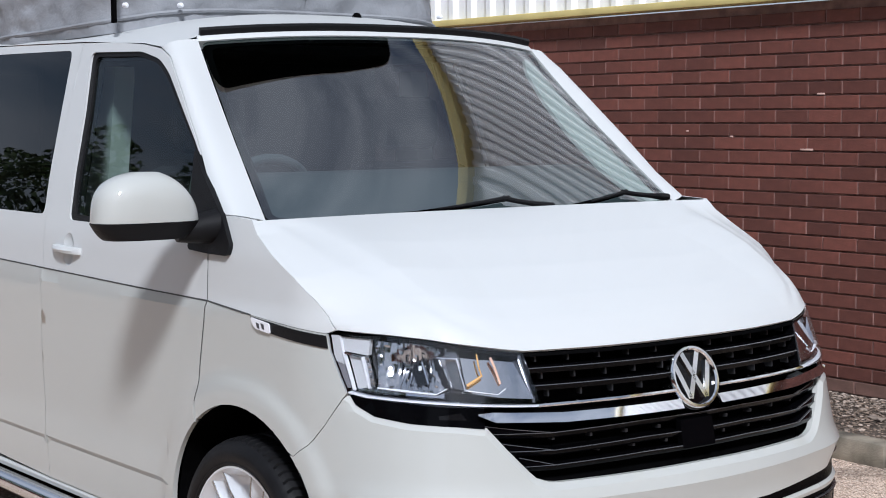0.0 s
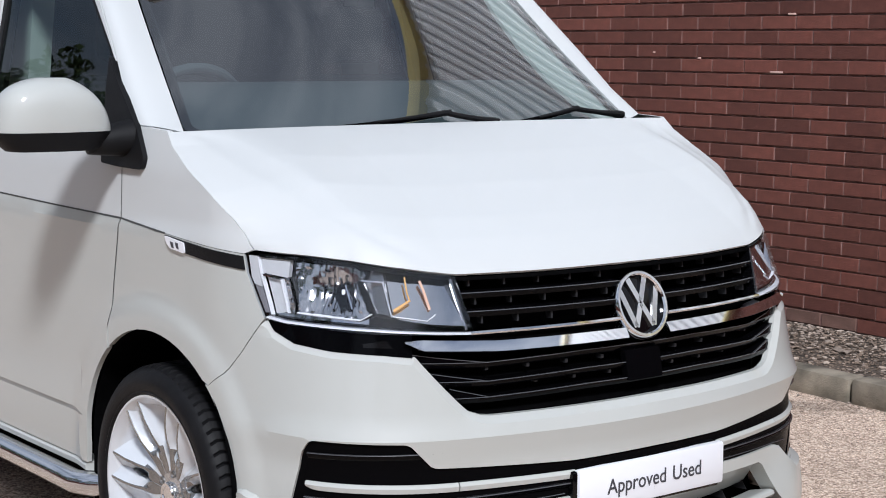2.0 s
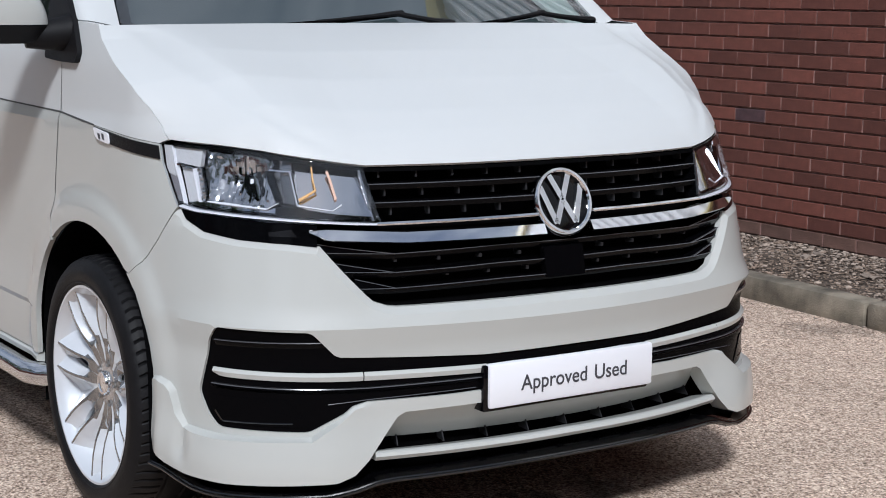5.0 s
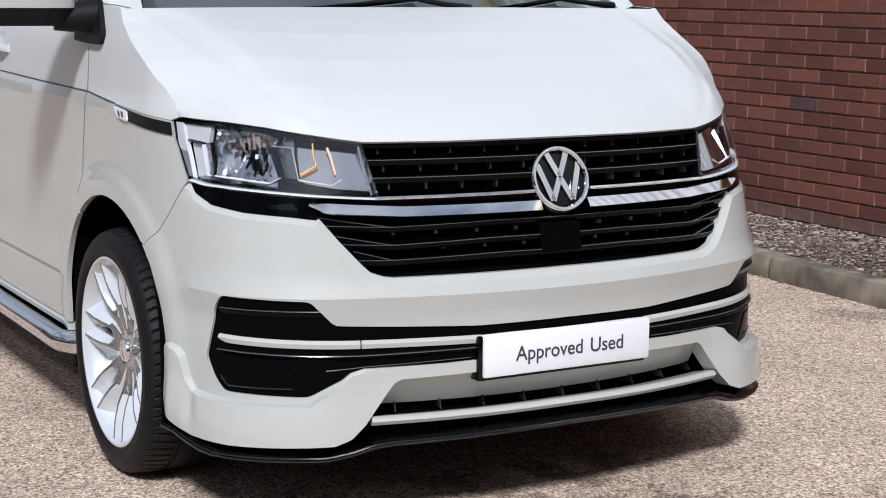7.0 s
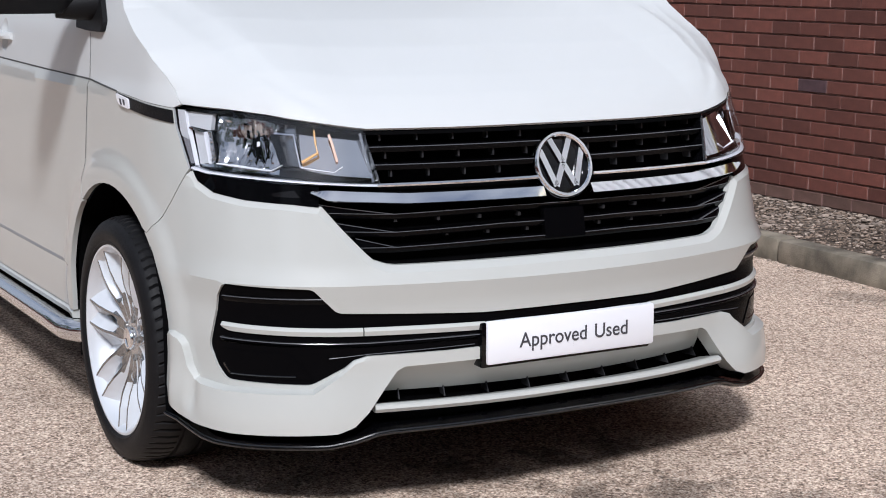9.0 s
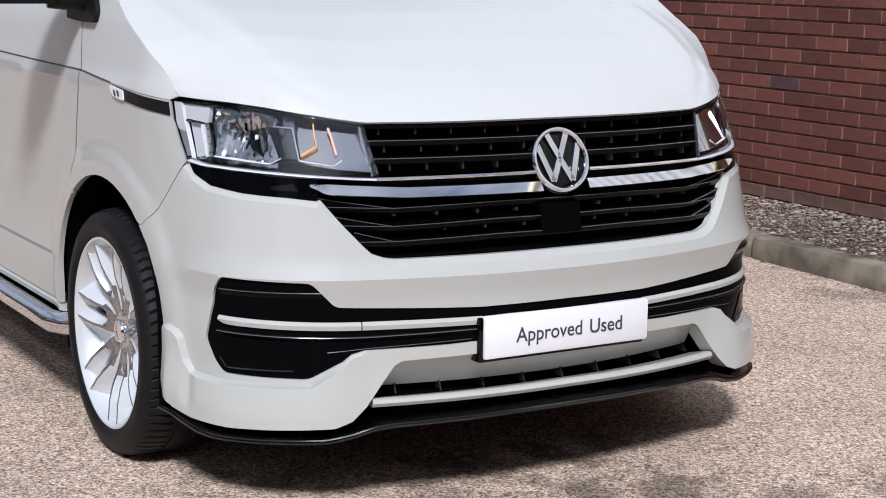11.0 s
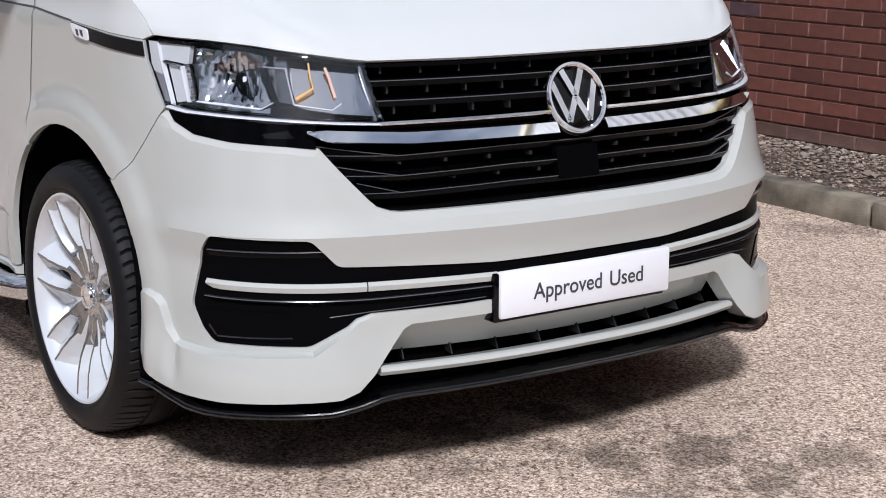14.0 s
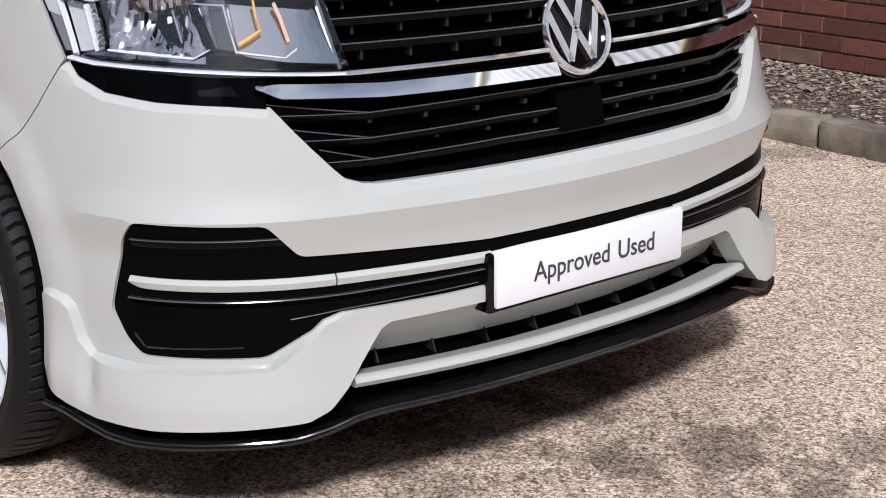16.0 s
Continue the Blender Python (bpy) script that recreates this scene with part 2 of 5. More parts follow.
    b.inputs["Strength"].default_value, b.inputs["Distance"].default_value = 1.0, 0.0024
    nt.links.new(tone, b.inputs["Height"])
    nt.links.new(b.outputs[0], p.inputs["Normal"])
    return m


ASPHALT = asphalt()


# ---------------------------------------------------------------- mesh helpers
def finish(bm, sharp=35):
    bm.normal_update()
    for f in bm.faces:
        f.smooth = True
    for e in bm.edges:
        if len(e.link_faces) == 2 and e.calc_face_angle(0) > radians(sharp):
            e.smooth = False


def part(name, bm, mat, parent=None, label="", sharp=35):
    finish(bm, sharp)
    me = bpy.data.meshes.new(name)
    bm.to_mesh(me)
    bm.free()
    me.materials.append(mat)
    ob = new(name, me)
    if parent:
        ob.parent = parent
    return tagged(ob, label)


def box(bm, x0, x1, y0, y1, z0, z1, bevel=0.0):
    r = bmesh.ops.create_cube(bm, size=1.0)
    for v in r["verts"]:
        v.co = Vector((x0 + (v.co.x + 0.5) * (x1 - x0), y0 + (v.co.y + 0.5) * (y1 - y0), z0 + (v.co.z + 0.5) * (z1 - z0)))
    if bevel:
        es = {e for v in r["verts"] for e in v.link_edges}
        bmesh.ops.bevel(bm, geom=list(es), offset=bevel, segments=2, affect="EDGES", profile=0.5)
    return bm


def boxed(*a, bevel=0.0):
    return box(bmesh.new(), *a, bevel=bevel)


def tube(points, radius, seg=12, closed=False):
    bm = bmesh.new()
    pts = [Vector(p) for p in points]
    rings = []
    up = Vector((0, 0, 1))
    for i, p in enumerate(pts):
        a = pts[i - 1] if i or closed else p
        b = pts[(i + 1) % len(pts)] if i < len(pts) - 1 or closed else p
        t = (b - a).normalized()
        u = t.cross(up if abs(t.z) < 0.95 else Vector((1, 0, 0))).normalized()
        w = u.cross(t)
        r = radius[i] if isinstance(radius, (list, tuple)) else radius
        rings.append([bm.verts.new(p + r * (math.cos(k * math.tau / seg) * u + math.sin(k * math.tau / seg) * w)) for k in range(seg)])
    n = len(rings)
    for i in range(n if closed else n - 1):
        for k in range(seg):
            bm.faces.new((rings[i][k], rings[i][(k + 1) % seg], rings[(i + 1) % n][(k + 1) % seg], rings[(i + 1) % n][k]))
    if not closed:
        bm.faces.new(rings[0][::-1])
        bm.faces.new(rings[-1])
    bmesh.ops.recalc_face_normals(bm, faces=bm.faces)
    return bm


def lathe(profile, seg=72, closed=False):
    """Turns (radius, y) pairs about the y axis."""
    bm = bmesh.new()
    rings = [[bm.verts.new((r * math.cos(k * math.tau / seg), y, r * math.sin(k * math.tau / seg))) for k in range(seg)] for r, y in profile]
    n = len(rings)
    for i in range(n if closed else n - 1):
        for k in range(seg):
            bm.faces.new((rings[i][k], rings[i][(k + 1) % seg], rings[(i + 1) % n][(k + 1) % seg], rings[(i + 1) % n][k]))
    bmesh.ops.recalc_face_normals(bm, faces=bm.faces)
    return bm


def ease(x):
    x = np.clip(x, 0, 1)
    return x * x * (3 - 2 * x)


# ---------------------------------------------------------------- the van's outer skin
# plan of the nose and flank, from the middle of the front to the rear: half width, distance back
PLAN = [(0, 0), (.26, -.018), (.5, -.068), (.65, -.118), (.76, -.19), (.84, -.285), (.885, -.40), (.91, -.52),
        (.928, -.70), (.94, -.95), (.947, -1.3), (.95, -2), (.95, -3.5), (.945, -4.6)]


def spline(points, n=40):
    p = np.array(points, float)
    q = np.vstack([[-p[1][0], p[1][1]], p, 2 * p[-1] - p[-2]])
    out = []
    for i in range(1, len(q) - 2):
        p0, p1, p2, p3 = q[i - 1:i + 3]
        t1 = np.linalg.norm(p1 - p0) ** .5
        t2 = t1 + np.linalg.norm(p2 - p1) ** .5
        t3 = t2 + np.linalg.norm(p3 - p2) ** .5
        t = np.linspace(t1, t2, n, endpoint=False)[:, None]
        a1 = (t1 - t) / t1 * p0 + t / t1 * p1
        a2 = (t2 - t) / (t2 - t1) * p1 + (t - t1) / (t2 - t1) * p2
        a3 = (t3 - t) / (t3 - t2) * p2 + (t - t2) / (t3 - t2) * p3
        b1 = (t2 - t) / t2 * a1 + t / t2 * a2
        b2 = (t3 - t) / (t3 - t1) * a2 + (t - t1) / (t3 - t1) * a3
        out.append((t2 - t) / (t2 - t1) * b1 + (t - t1) / (t2 - t1) * b2)
    out.append(p[-1:])
    return np.vstack(out)


CURVE = spline(PLAN)
ARC = np.concatenate([[0], np.cumsum(np.hypot(*np.diff(CURVE, axis=0).T))])
# lean of the nose, and of the flank, with height
NOSE = np.array([(.1, 0), (.45, 0), (.535, -.006), (.604, .010), (.65, -.008), (.75, -.027), (.85, -.045), (.974, -.087), (1.03, -.11), (1.2, -.2)])
FLANK = np.array([(.1, -.03), (.3, -.010), (.42, -.002), (.478, -.003), (.490, -.0035), (.506, .0045), (.535, .0035), (.60, -.001), (.8, .003), (1.045, .004), (1.065, -.004), (1.2, -.014), (1.4, -.058), (1.8, -.165), (1.95, -.21)])
PLAINFLANK = np.array([(.1, -.03), (.3, -.01), (.5, 0), (.8, .003), (1.045, .004), (1.065, -.004), (1.2, -.014), (1.4, -.058), (1.8, -.165), (1.95, -.21)])
ARCH = (-.885, .415, .372)
REARARCH = (-3.885, .415, .372)


def skin(s, z, off=0.0):
    """A point of the outer skin: s along the plan from the middle of the nose (left side positive), z up, off outwards."""
    s, z = np.asarray(s, float), np.asarray(z, float)
    a = np.abs(s)
    y, x = np.interp(a, ARC, CURVE[:, 0]), np.interp(a, ARC, CURVE[:, 1])
    e = .012
    lo = np.maximum(a - e, 0)
    ty = np.interp(a + e, ARC, CURVE[:, 0]) - np.interp(lo, ARC, CURVE[:, 0])
    tx = np.interp(a + e, ARC, CURVE[:, 1]) - np.interp(lo, ARC, CURVE[:, 1])
    tx = np.where(a < e, tx * a / e, tx)
    ln = np.hypot(tx, ty)
    nx, ny = ty / ln, -tx / ln
    w = ease((a - .85) / .45)
    g = ease((a - 1.93) / .03)
    side = g * np.interp(z, *FLANK.T) + (1 - g) * np.interp(z, *PLAINFLANK.T)
    o = (1 - w) * np.interp(z, *NOSE.T) + w * side + off
    for ax, az, ar in (ARCH, REARARCH):
        r = np.hypot(x - ax, z - az)
        o = o + ease((a - .95) / .25) * .014 * ease((ar + .10 - r) / .06) * ease((1.0 - z) / .2)
    return np.stack([x + nx * o, np.sign(s) * (y + ny * o), z + 0 * s], -1)


def densify(loop, step):
    out = []
    for i, (a, b) in enumerate(zip(loop, loop[1:] + loop[:1])):
        n = max(1, int(math.ceil(math.hypot(b[0] - a[0], b[1] - a[1]) / step)))
        out += [(a[0] + (b[0] - a[0]) * k / n, a[1] + (b[1] - a[1]) * k / n) for k in range(n)]
    return out


def rounded(loop, r=0.02):
    out = []
    n = len(loop)
    for i in range(n):
        p, a, b = Vector(loop[i]), Vector(loop[i - 1]), Vector(loop[(i + 1) % n])
        ra, rb = min(r, (a - p).length * .45), min(r, (b - p).length * .45)
        pa, pb = p + (a - p).normalized() * ra, p + (b - p).normalized() * rb
        for k in range(5):
            t = k / 4
            q = (1 - t) ** 2 * pa + 2 * t * (1 - t) * p + t * t * pb
            out.append((q.x, q.y))
    return out


def mirrored(half):
    """A loop from its right-angled half, given from the middle's top to its bottom."""
    return list(half) + [(-s, z) for s, z in reversed(half[1:-1])]


def inside(pts, loop):
    x, y = pts[:, 0], pts[:, 1]
    c = np.zeros(len(pts), bool)
    lp = np.array(loop)
    x0, y0 = lp[:, 0], lp[:, 1]
    x1, y1 = np.roll(x0, -1), np.roll(y0, -1)
    for a, b, d, e in zip(x0, y0, x1, y1):
        if b != e:
            c ^= ((b > y) != (e > y)) & (x < (d - a) * (y - b) / (e - b) + a)
    return c


def panel_mesh(loops, off=0.0, thick=0.015, step=0.025, surf=skin, lines=()):
    from mathutils.geometry import delaunay_2d_cdt
    dens = [densify(l, step) for l in loops]
    verts, edges = [], []
    for d in dens:
        k = len(verts)
        verts += d
        edges += [(k + i, k + (i + 1) % len(d)) for i in range(len(d))]
    for l in lines:
        d = densify(list(l), step)[:-max(1, int(math.ceil(math.hypot(l[-1][0] - l[0][0], l[-1][1] - l[0][1]) / step)))] + [l[-1]]
        k = len(verts)
        verts += d
        edges += [(k + i, k + i + 1) for i in range(len(d) - 1)]
    border = np.array(verts)
    lo, hi = border.min(0), border.max(0)
    gx, gy = np.meshgrid(np.arange(lo[0] + step / 2, hi[0], step), np.arange(lo[1] + step / 2, hi[1], step))
    g = np.stack([gx.ravel(), gy.ravel()], 1)
    ok = inside(g, dens[0])
    for d in dens[1:]:
        ok &= ~inside(g, d)
    g = g[ok]
    if len(g):
        near = np.array([np.min(np.hypot(border[:, 0] - p[0], border[:, 1] - p[1])) for p in g])
        g = g[near > step * .45]
    allv = [Vector(v) for v in verts] + [Vector(p) for p in g]
    v2, e2, f2, *_ = delaunay_2d_cdt(allv, edges, [], 0, 1e-6)
    uv = np.array([(v.x, v.y) for v in v2])
    cen = np.array([uv[list(f)].mean(0) for f in f2])
    keep = inside(cen, dens[0])
    for d in dens[1:]:
        keep &= ~inside(cen, d)
    o = off(uv[:, 0], uv[:, 1]) if callable(off) else off
    top, low = surf(uv[:, 0], uv[:, 1], o), surf(uv[:, 0], uv[:, 1], o - thick)
    bm = bmesh.new()
    tv = [bm.verts.new(p) for p in top]
    out = Vector(top.mean(0) - low.mean(0))
    faces = []
    for f, k in zip(f2, keep):
        if k:
            a, b, c = (Vector(top[i]) for i in f[:3])
            n = (b - a).cross(c - a)
            d = Vector(top[f[0]] - low[f[0]])
            faces.append(bm.faces.new([tv[i] for i in (f if n.dot(d) > 0 else f[::-1])]))
    if thick:
        lv = {}
        rim = [e for e in bm.edges if len(e.link_faces) == 1]
        index = {v: i for i, v in enumerate(tv)}
        for e in rim:
            for v in e.verts:
                if v not in lv:
                    lv[v] = bm.verts.new(low[index[v]])
        for e in rim:
            l = e.link_loops[0]
            a, b = l.vert, l.link_loop_next.vert
            bm.faces.new((b, a, lv[a], lv[b]))
    for v in [v for v in bm.verts if not v.link_faces]:
        bm.verts.remove(v)
    return bm


def panel(name, loops, mat, parent, off=0.0, thick=0.015, step=0.025, surf=skin, label="", side=1, sharp=35, lines=()):
    if side < 0:
        lines = [[(-s, z) for s, z in l] for l in lines]
        loops = [[(-s, z) for s, z in reversed(l)] for l in loops]
    return part(name, panel_mesh(loops, off, thick, step, surf, lines), mat, parent, label, sharp)


def strip(name, stations, zf, prof, mat, parent, label="", side=1, surf=skin):
    """Sweeps a closed profile of (outwards, up) pairs along the skin at the height zf(s)."""
    bm = bmesh.new()
    rings = []
    for s in stations:
        z = zf(s)
        pts = prof(s) if callable(prof) else prof
        rings.append([bm.verts.new(surf(side * s, z + dz, o)) for o, dz in pts])
    m = len(rings[0])
    for a, b in zip(rings, rings[1:]):
        for k in range(m):
            bm.faces.new((a[k], a[(k + 1) % m], b[(k + 1) % m], b[k]))
    bm.faces.new(rings[0])
    bm.faces.new(rings[-1])
    bmesh.ops.recalc_face_normals(bm, faces=bm.faces)
    return part(name, bm, mat, parent, label)


def patch(fn, nu, nv, thick=0.0, out=None):
    bm = bmesh.new()
    vs = [[bm.verts.new(fn(i / nu, j / nv)) for i in range(nu + 1)] for j in range(nv + 1)]
    for j in range(nv):
        for i in range(nu):
            bm.faces.new((vs[j][i], vs[j][i + 1], vs[j + 1][i + 1], vs[j + 1][i]))
    bm.normal_update()
    if out is not None and sum((f.normal.dot(Vector(out)) for f in bm.faces)) < 0:
        bmesh.ops.reverse_faces(bm, faces=bm.faces)
    if thick:
        bm.normal_update()
        bmesh.ops.solidify(bm, geom=bm.faces[:], thickness=thick)
    return bm


def run(a, b, n):
    return [a + (b - a) * i / n for i in range(n + 1)]


def level(*pairs):
    xs, zs = [p[0] for p in pairs], [p[1] for p in pairs]
    return lambda s: float(np.interp(abs(s), xs, zs))


def arch_edge(z0, z1, front, n=12, c=ARCH):
    """Points (s, z) along a wheel arch between two angles in degrees from straight back, over the top."""
    out = []
    for k in range(n + 1):
        a = radians(z0 + (z1 - z0) * k / n)
        x, z = c[0] - c[2] * math.cos(a), c[1] + c[2] * math.sin(a)
        out.append((float(np.interp(-x, -CURVE[:, 1], ARC)), z))
    return out


van = tagged(new("camper_van"), "white and warm grey two-tone camper van parked beside a brick wall", "camper van")

# ---------------------------------------------------------------- front of the van
BONNET_EDGE = [(0, .983), (.312, .981), (.549, .981), (.70, .998), (.858, 1.014), (1.0, 1.024), (1.137, 1.031)]
SEAM_SIDE = [(1.137, 1.031), (1.165, 1.062), (1.205, 1.10), (1.288, 1.158), (1.399, 1.214), (1.482, 1.263), (1.517, 1.297)]
bonnet_z = level(*BONNET_EDGE)
FOG = [(0, .520), (.263, .518), (.64, .534), (.70, .597), (.935, .601), (.962, .565), (.996, .433), (.967, .382), (.936, .354),
       (.706, .353), (.629, .393), (.573, .417), (.277, .430), (0, .428)]
fog_loop = rounded(mirrored(FOG), .014)

bumper_half = [(0, .651), (.44, .648), (.488, .648), (.512, .651), (.545, .662), (.565, .680), (.628, .743), (.678, .794), (.705, .797), (.758, .8025), (.898, .808), (1.009, .820), (1.070, .845), (1.0912, .869),
               (1.1590, .7803), (1.2130, .7222), (1.2658, .6858)] + [p for p in arch_edge(133, 180, 1)] + [(1.150, .30), (1.10, .25), (.95, .235), (.64, .24), (.56, .30), (.50, .40), (0, .405)]
EDGE = np.array([(0, .651), (.44, .648), (.488, .648), (.512, .651), (.545, .662), (.565, .680), (.628, .743), (.678, .794), (.705, .797), (.758, .8025), (.898, .808), (1.009, .820), (1.070, .845), (1.090, .868)])


def edge_distance(a, z):
    best = np.full(np.shape(a), 9.0)
    for p, q in zip(EDGE, EDGE[1:]):
        d = q - p
        t = np.clip(((a - p[0]) * d[0] + (z - p[1]) * d[1]) / (d @ d), 0, 1)
        best = np.minimum(best, np.hypot(a - p[0] - t * d[0], z - p[1] - t * d[1]))
    return best


def bumper_off(s, z):
    return -.012 * np.clip(1 - edge_distance(np.abs(s), z) / .017, 0, 1)


chamfer = [(0, .634), (.44, .631), (.492, .631), (.520, .636), (.555, .649), (.578, .668), (.640, .731), (.687, .778), (.709, .780), (.760, .7855), (.900, .791), (1.013, .804), (1.066, .826), (1.088, .848)]
chamfer = [(-a, b) for a, b in chamfer[:0:-1]] + chamfer
panel("bumper", [mirrored(bumper_half), fog_loop], GREY, van, off=bumper_off, step=.02, label="warm grey painted front bumper", sharp=16,
      lines=[chamfer, [(-.90, .604), (.90, .604)]])

# black insert behind the fog openings and the middle band
panel("bumper_insert", [rounded(mirrored([(0, .54), (.66, .55), (.72, .61), (.95, .615), (1.01, .44), (.95, .34), (.69, .34), (.56, .41), (0, .41)]), .02)],
      INSERT, van, off=-.007, thick=.02, label="gloss black lower bumper insert")
for side in (-1, 1):
    # raised black vanes, painted strip and the fog lamp blank in each corner
    strip("vane", run(.60, .945, 16), level((.6, .568), (.945, .564)), [(-.03, .006), (-.004, .005), (-.0015, .003), (-.001, .0), (-.006, -.010), (-.03, -.012)], SLAT, van, side=side)
    strip("vane", run(.27, .955, 30), level((.27, .459), (.56, .454), (.955, .457)), [(-.03, .006), (-.002, .005), (.001, .003), (.0015, -.001), (-.010, -.012), (-.03, -.014)], SLAT, van, side=side)
    strip("vane_edge", run(.60, .945, 16), level((.6, .568), (.945, .564)), [(-.006, .0052), (-.001, .0046), (.0, .003), (-.006, .001)], EDGEGLINT, van, side=side)
    strip("vane_edge", run(.27, .955, 30), level((.27, .459), (.56, .454), (.955, .457)), [(-.006, .0052), (.0012, .0046), (.0022, .0026), (-.006, .001)], EDGEGLINT, van, side=side)
    strip("vane_edge", run(.285, .66, 20), level((.285, .437), (.56, .428), (.66, .420)), [(-.02, .0015), (-.005, .001), (-.004, -.0005), (-.02, -.002)], EDGEGLINT, van, side=side)
    strip("bumper_strip", run(.575, .953, 20), level((.575, .485), (.953, .489)), lambda s: [(-.04, .011), (-.004, .010), (.002, .002), (-.002, -.010 * min(1, (.96 - s) / .03)), (-.04, -.010)], GREY, van, "light grey trim strip across the black insert", side=side)
    strip("bumper_strip", run(.255, .572, 16), level((.255, .483), (.572, .485)), [(-.04, .011), (-.004, .010), (.002, .002), (-.002, -.010), (-.04, -.010)], GREY, van, "light grey trim strip across the black insert", side=side)
    panel("fog_blank", [rounded([(.70, .365), (.76, .432), (.962, .432), (.968, .395), (.94, .365)], .012)], INSERT, van, off=-.0045, thick=.005, side=side)
    strip("fog_rim", run(.745, .925, 14), level((.745, .374), (.925, .370)), [(-.02, .002), (-.004, .0015), (-.0025, .0), (-.005, -.003), (-.02, -.004)], LIPBLACK, van, side=side)
    panel("fog_rim", [[(.929, .370), (.925, .372), (.946, .396), (.949, .391)]], LIPBLACK, van, off=-.003, thick=.004, side=side)

# painted splitter, its lower intake and the black lip
splitter_half = [(0, .428), (.260, .428), (.266, .428), (.565, .424), (.60, .414), (.632, .388), (.70, .343), (.93, .338), (1.04, .343), (1.062, .37), (1.080, .425), (1.098, .442), (1.130, .450), (1.152, .448),
                 (1.162, .30), (1.15, .262), (1.10, .240), (1.02, .229), (.90, .227), (.64, .237), (.60, .252), (.565, .285), (.49, .383), (.47, .393), (.266, .399), (.260, .399), (0, .400)]


LEDGE = np.array([(.30, .428), (.565, .424), (.60, .414), (.632, .388), (.70, .343), (.93, .338), (1.04, .343), (1.062, .37), (1.080, .425), (1.098, .442), (1.130, .450), (1.16, .448)])


def splitter_off(s, z):
    a = np.abs(s)
    face = .001 + .017 * ease((a - .52) / .16) + .018 * ease((.40 - z) / .15)
    fade = ease((1.165 - a) / .05) * .5 + .5
    rim = ease((a - .40) / .2)
    d = np.full(np.shape(a), 9.0)
    for p, q in zip(LEDGE, LEDGE[1:]):
        e = q - p
        k = np.clip(((a - p[0]) * e[0] + (z - p[1]) * e[1]) / (e @ e), 0, 1)
        d = np.minimum(d, np.hypot(a - p[0] - k * e[0], z - p[1] - k * e[1]))
    flat = face * fade * (rim * (.12 + .88 * np.sqrt(np.clip(d / .007, 0, 1))) + (1 - rim))
    valley = 1 - .42 * np.exp(-((a - 1.042) / .022) ** 2) * ease((z - .235) / .06) * ease((.40 - z) / .06)
    return np.where(a < .263, -.03, flat * valley)


panel("splitter", [mirrored(splitter_half)], GREY, van, off=splitter_off, thick=.05, step=.0105, label="warm grey painted front splitter", sharp=26,
      lines=[[(q * a, b) for a, b in ((.56, .417), (.597, .408), (.628, .382), (.698, .336), (.93, .331), (1.0, .334), (1.044, .3365), (1.068, .3665), (1.086, .421), (1.101, .4355), (1.130, .443), (1.145, .442))] for q in (-1, 1)])
panel("splitter_face", [mirrored([(0, .404), (.475, .397), (.51, .372), (.545, .312), (0, .312)])], GREY, van, off=lambda s, z: -.008 - .8 * (.404 - z), thick=.02)
panel("splitter_intake", [mirrored([(0, .36), (.51, .36), (.56, .30), (.56, .25), (0, .25)])], MATT, van, off=-.11, thick=.01)
strip("splitter_bar", run(-.548, .548, 50), level((0, .297), (.548, .291)), [(-.06, -.004), (-.008, .0085), (.004, .0105), (.012, .007), (.015, -.001), (.008, -.011), (-.04, -.016)], GREY, van)
for k in range(-4, 5):
    s = .125 * k + .03
    strip("intake_fin", [s - .0016, s + .0016], lambda s: .312, [(-.108, .012), (-.080, .010), (-.062, -.02), (-.108, -.02)], FINGREY, van)
lip_z = level((0, .245), (.18, .243), (.50, .234), (.545, .229), (.60, .212), (.66, .200), (.95, .192), (1.0, .195), (1.08, .210), (1.16, .226))
strip("splitter_lip", run(-1.16, 1.16, 160), lip_z, [(-.10, .012), (.018, .0095), (.026, .007), (.028, .004), (.031, .0035), (.034, .001), (.033, -.003), (.018, -.009), (-.10, -.009)], LIPBLACK, van, "gloss black splitter lip")
panel("valance", [mirrored([(0, .41), (.5, .41), (.60, .25), (1.1, .25), (1.1, .20), (.6, .205), (.5, .232), (0, .240)])], MATT, van, off=-.115, thick=.02)
part("undertray", boxed(-.52, -.12, -.70, .70, .225, .245, bevel=.006), MATT, van)

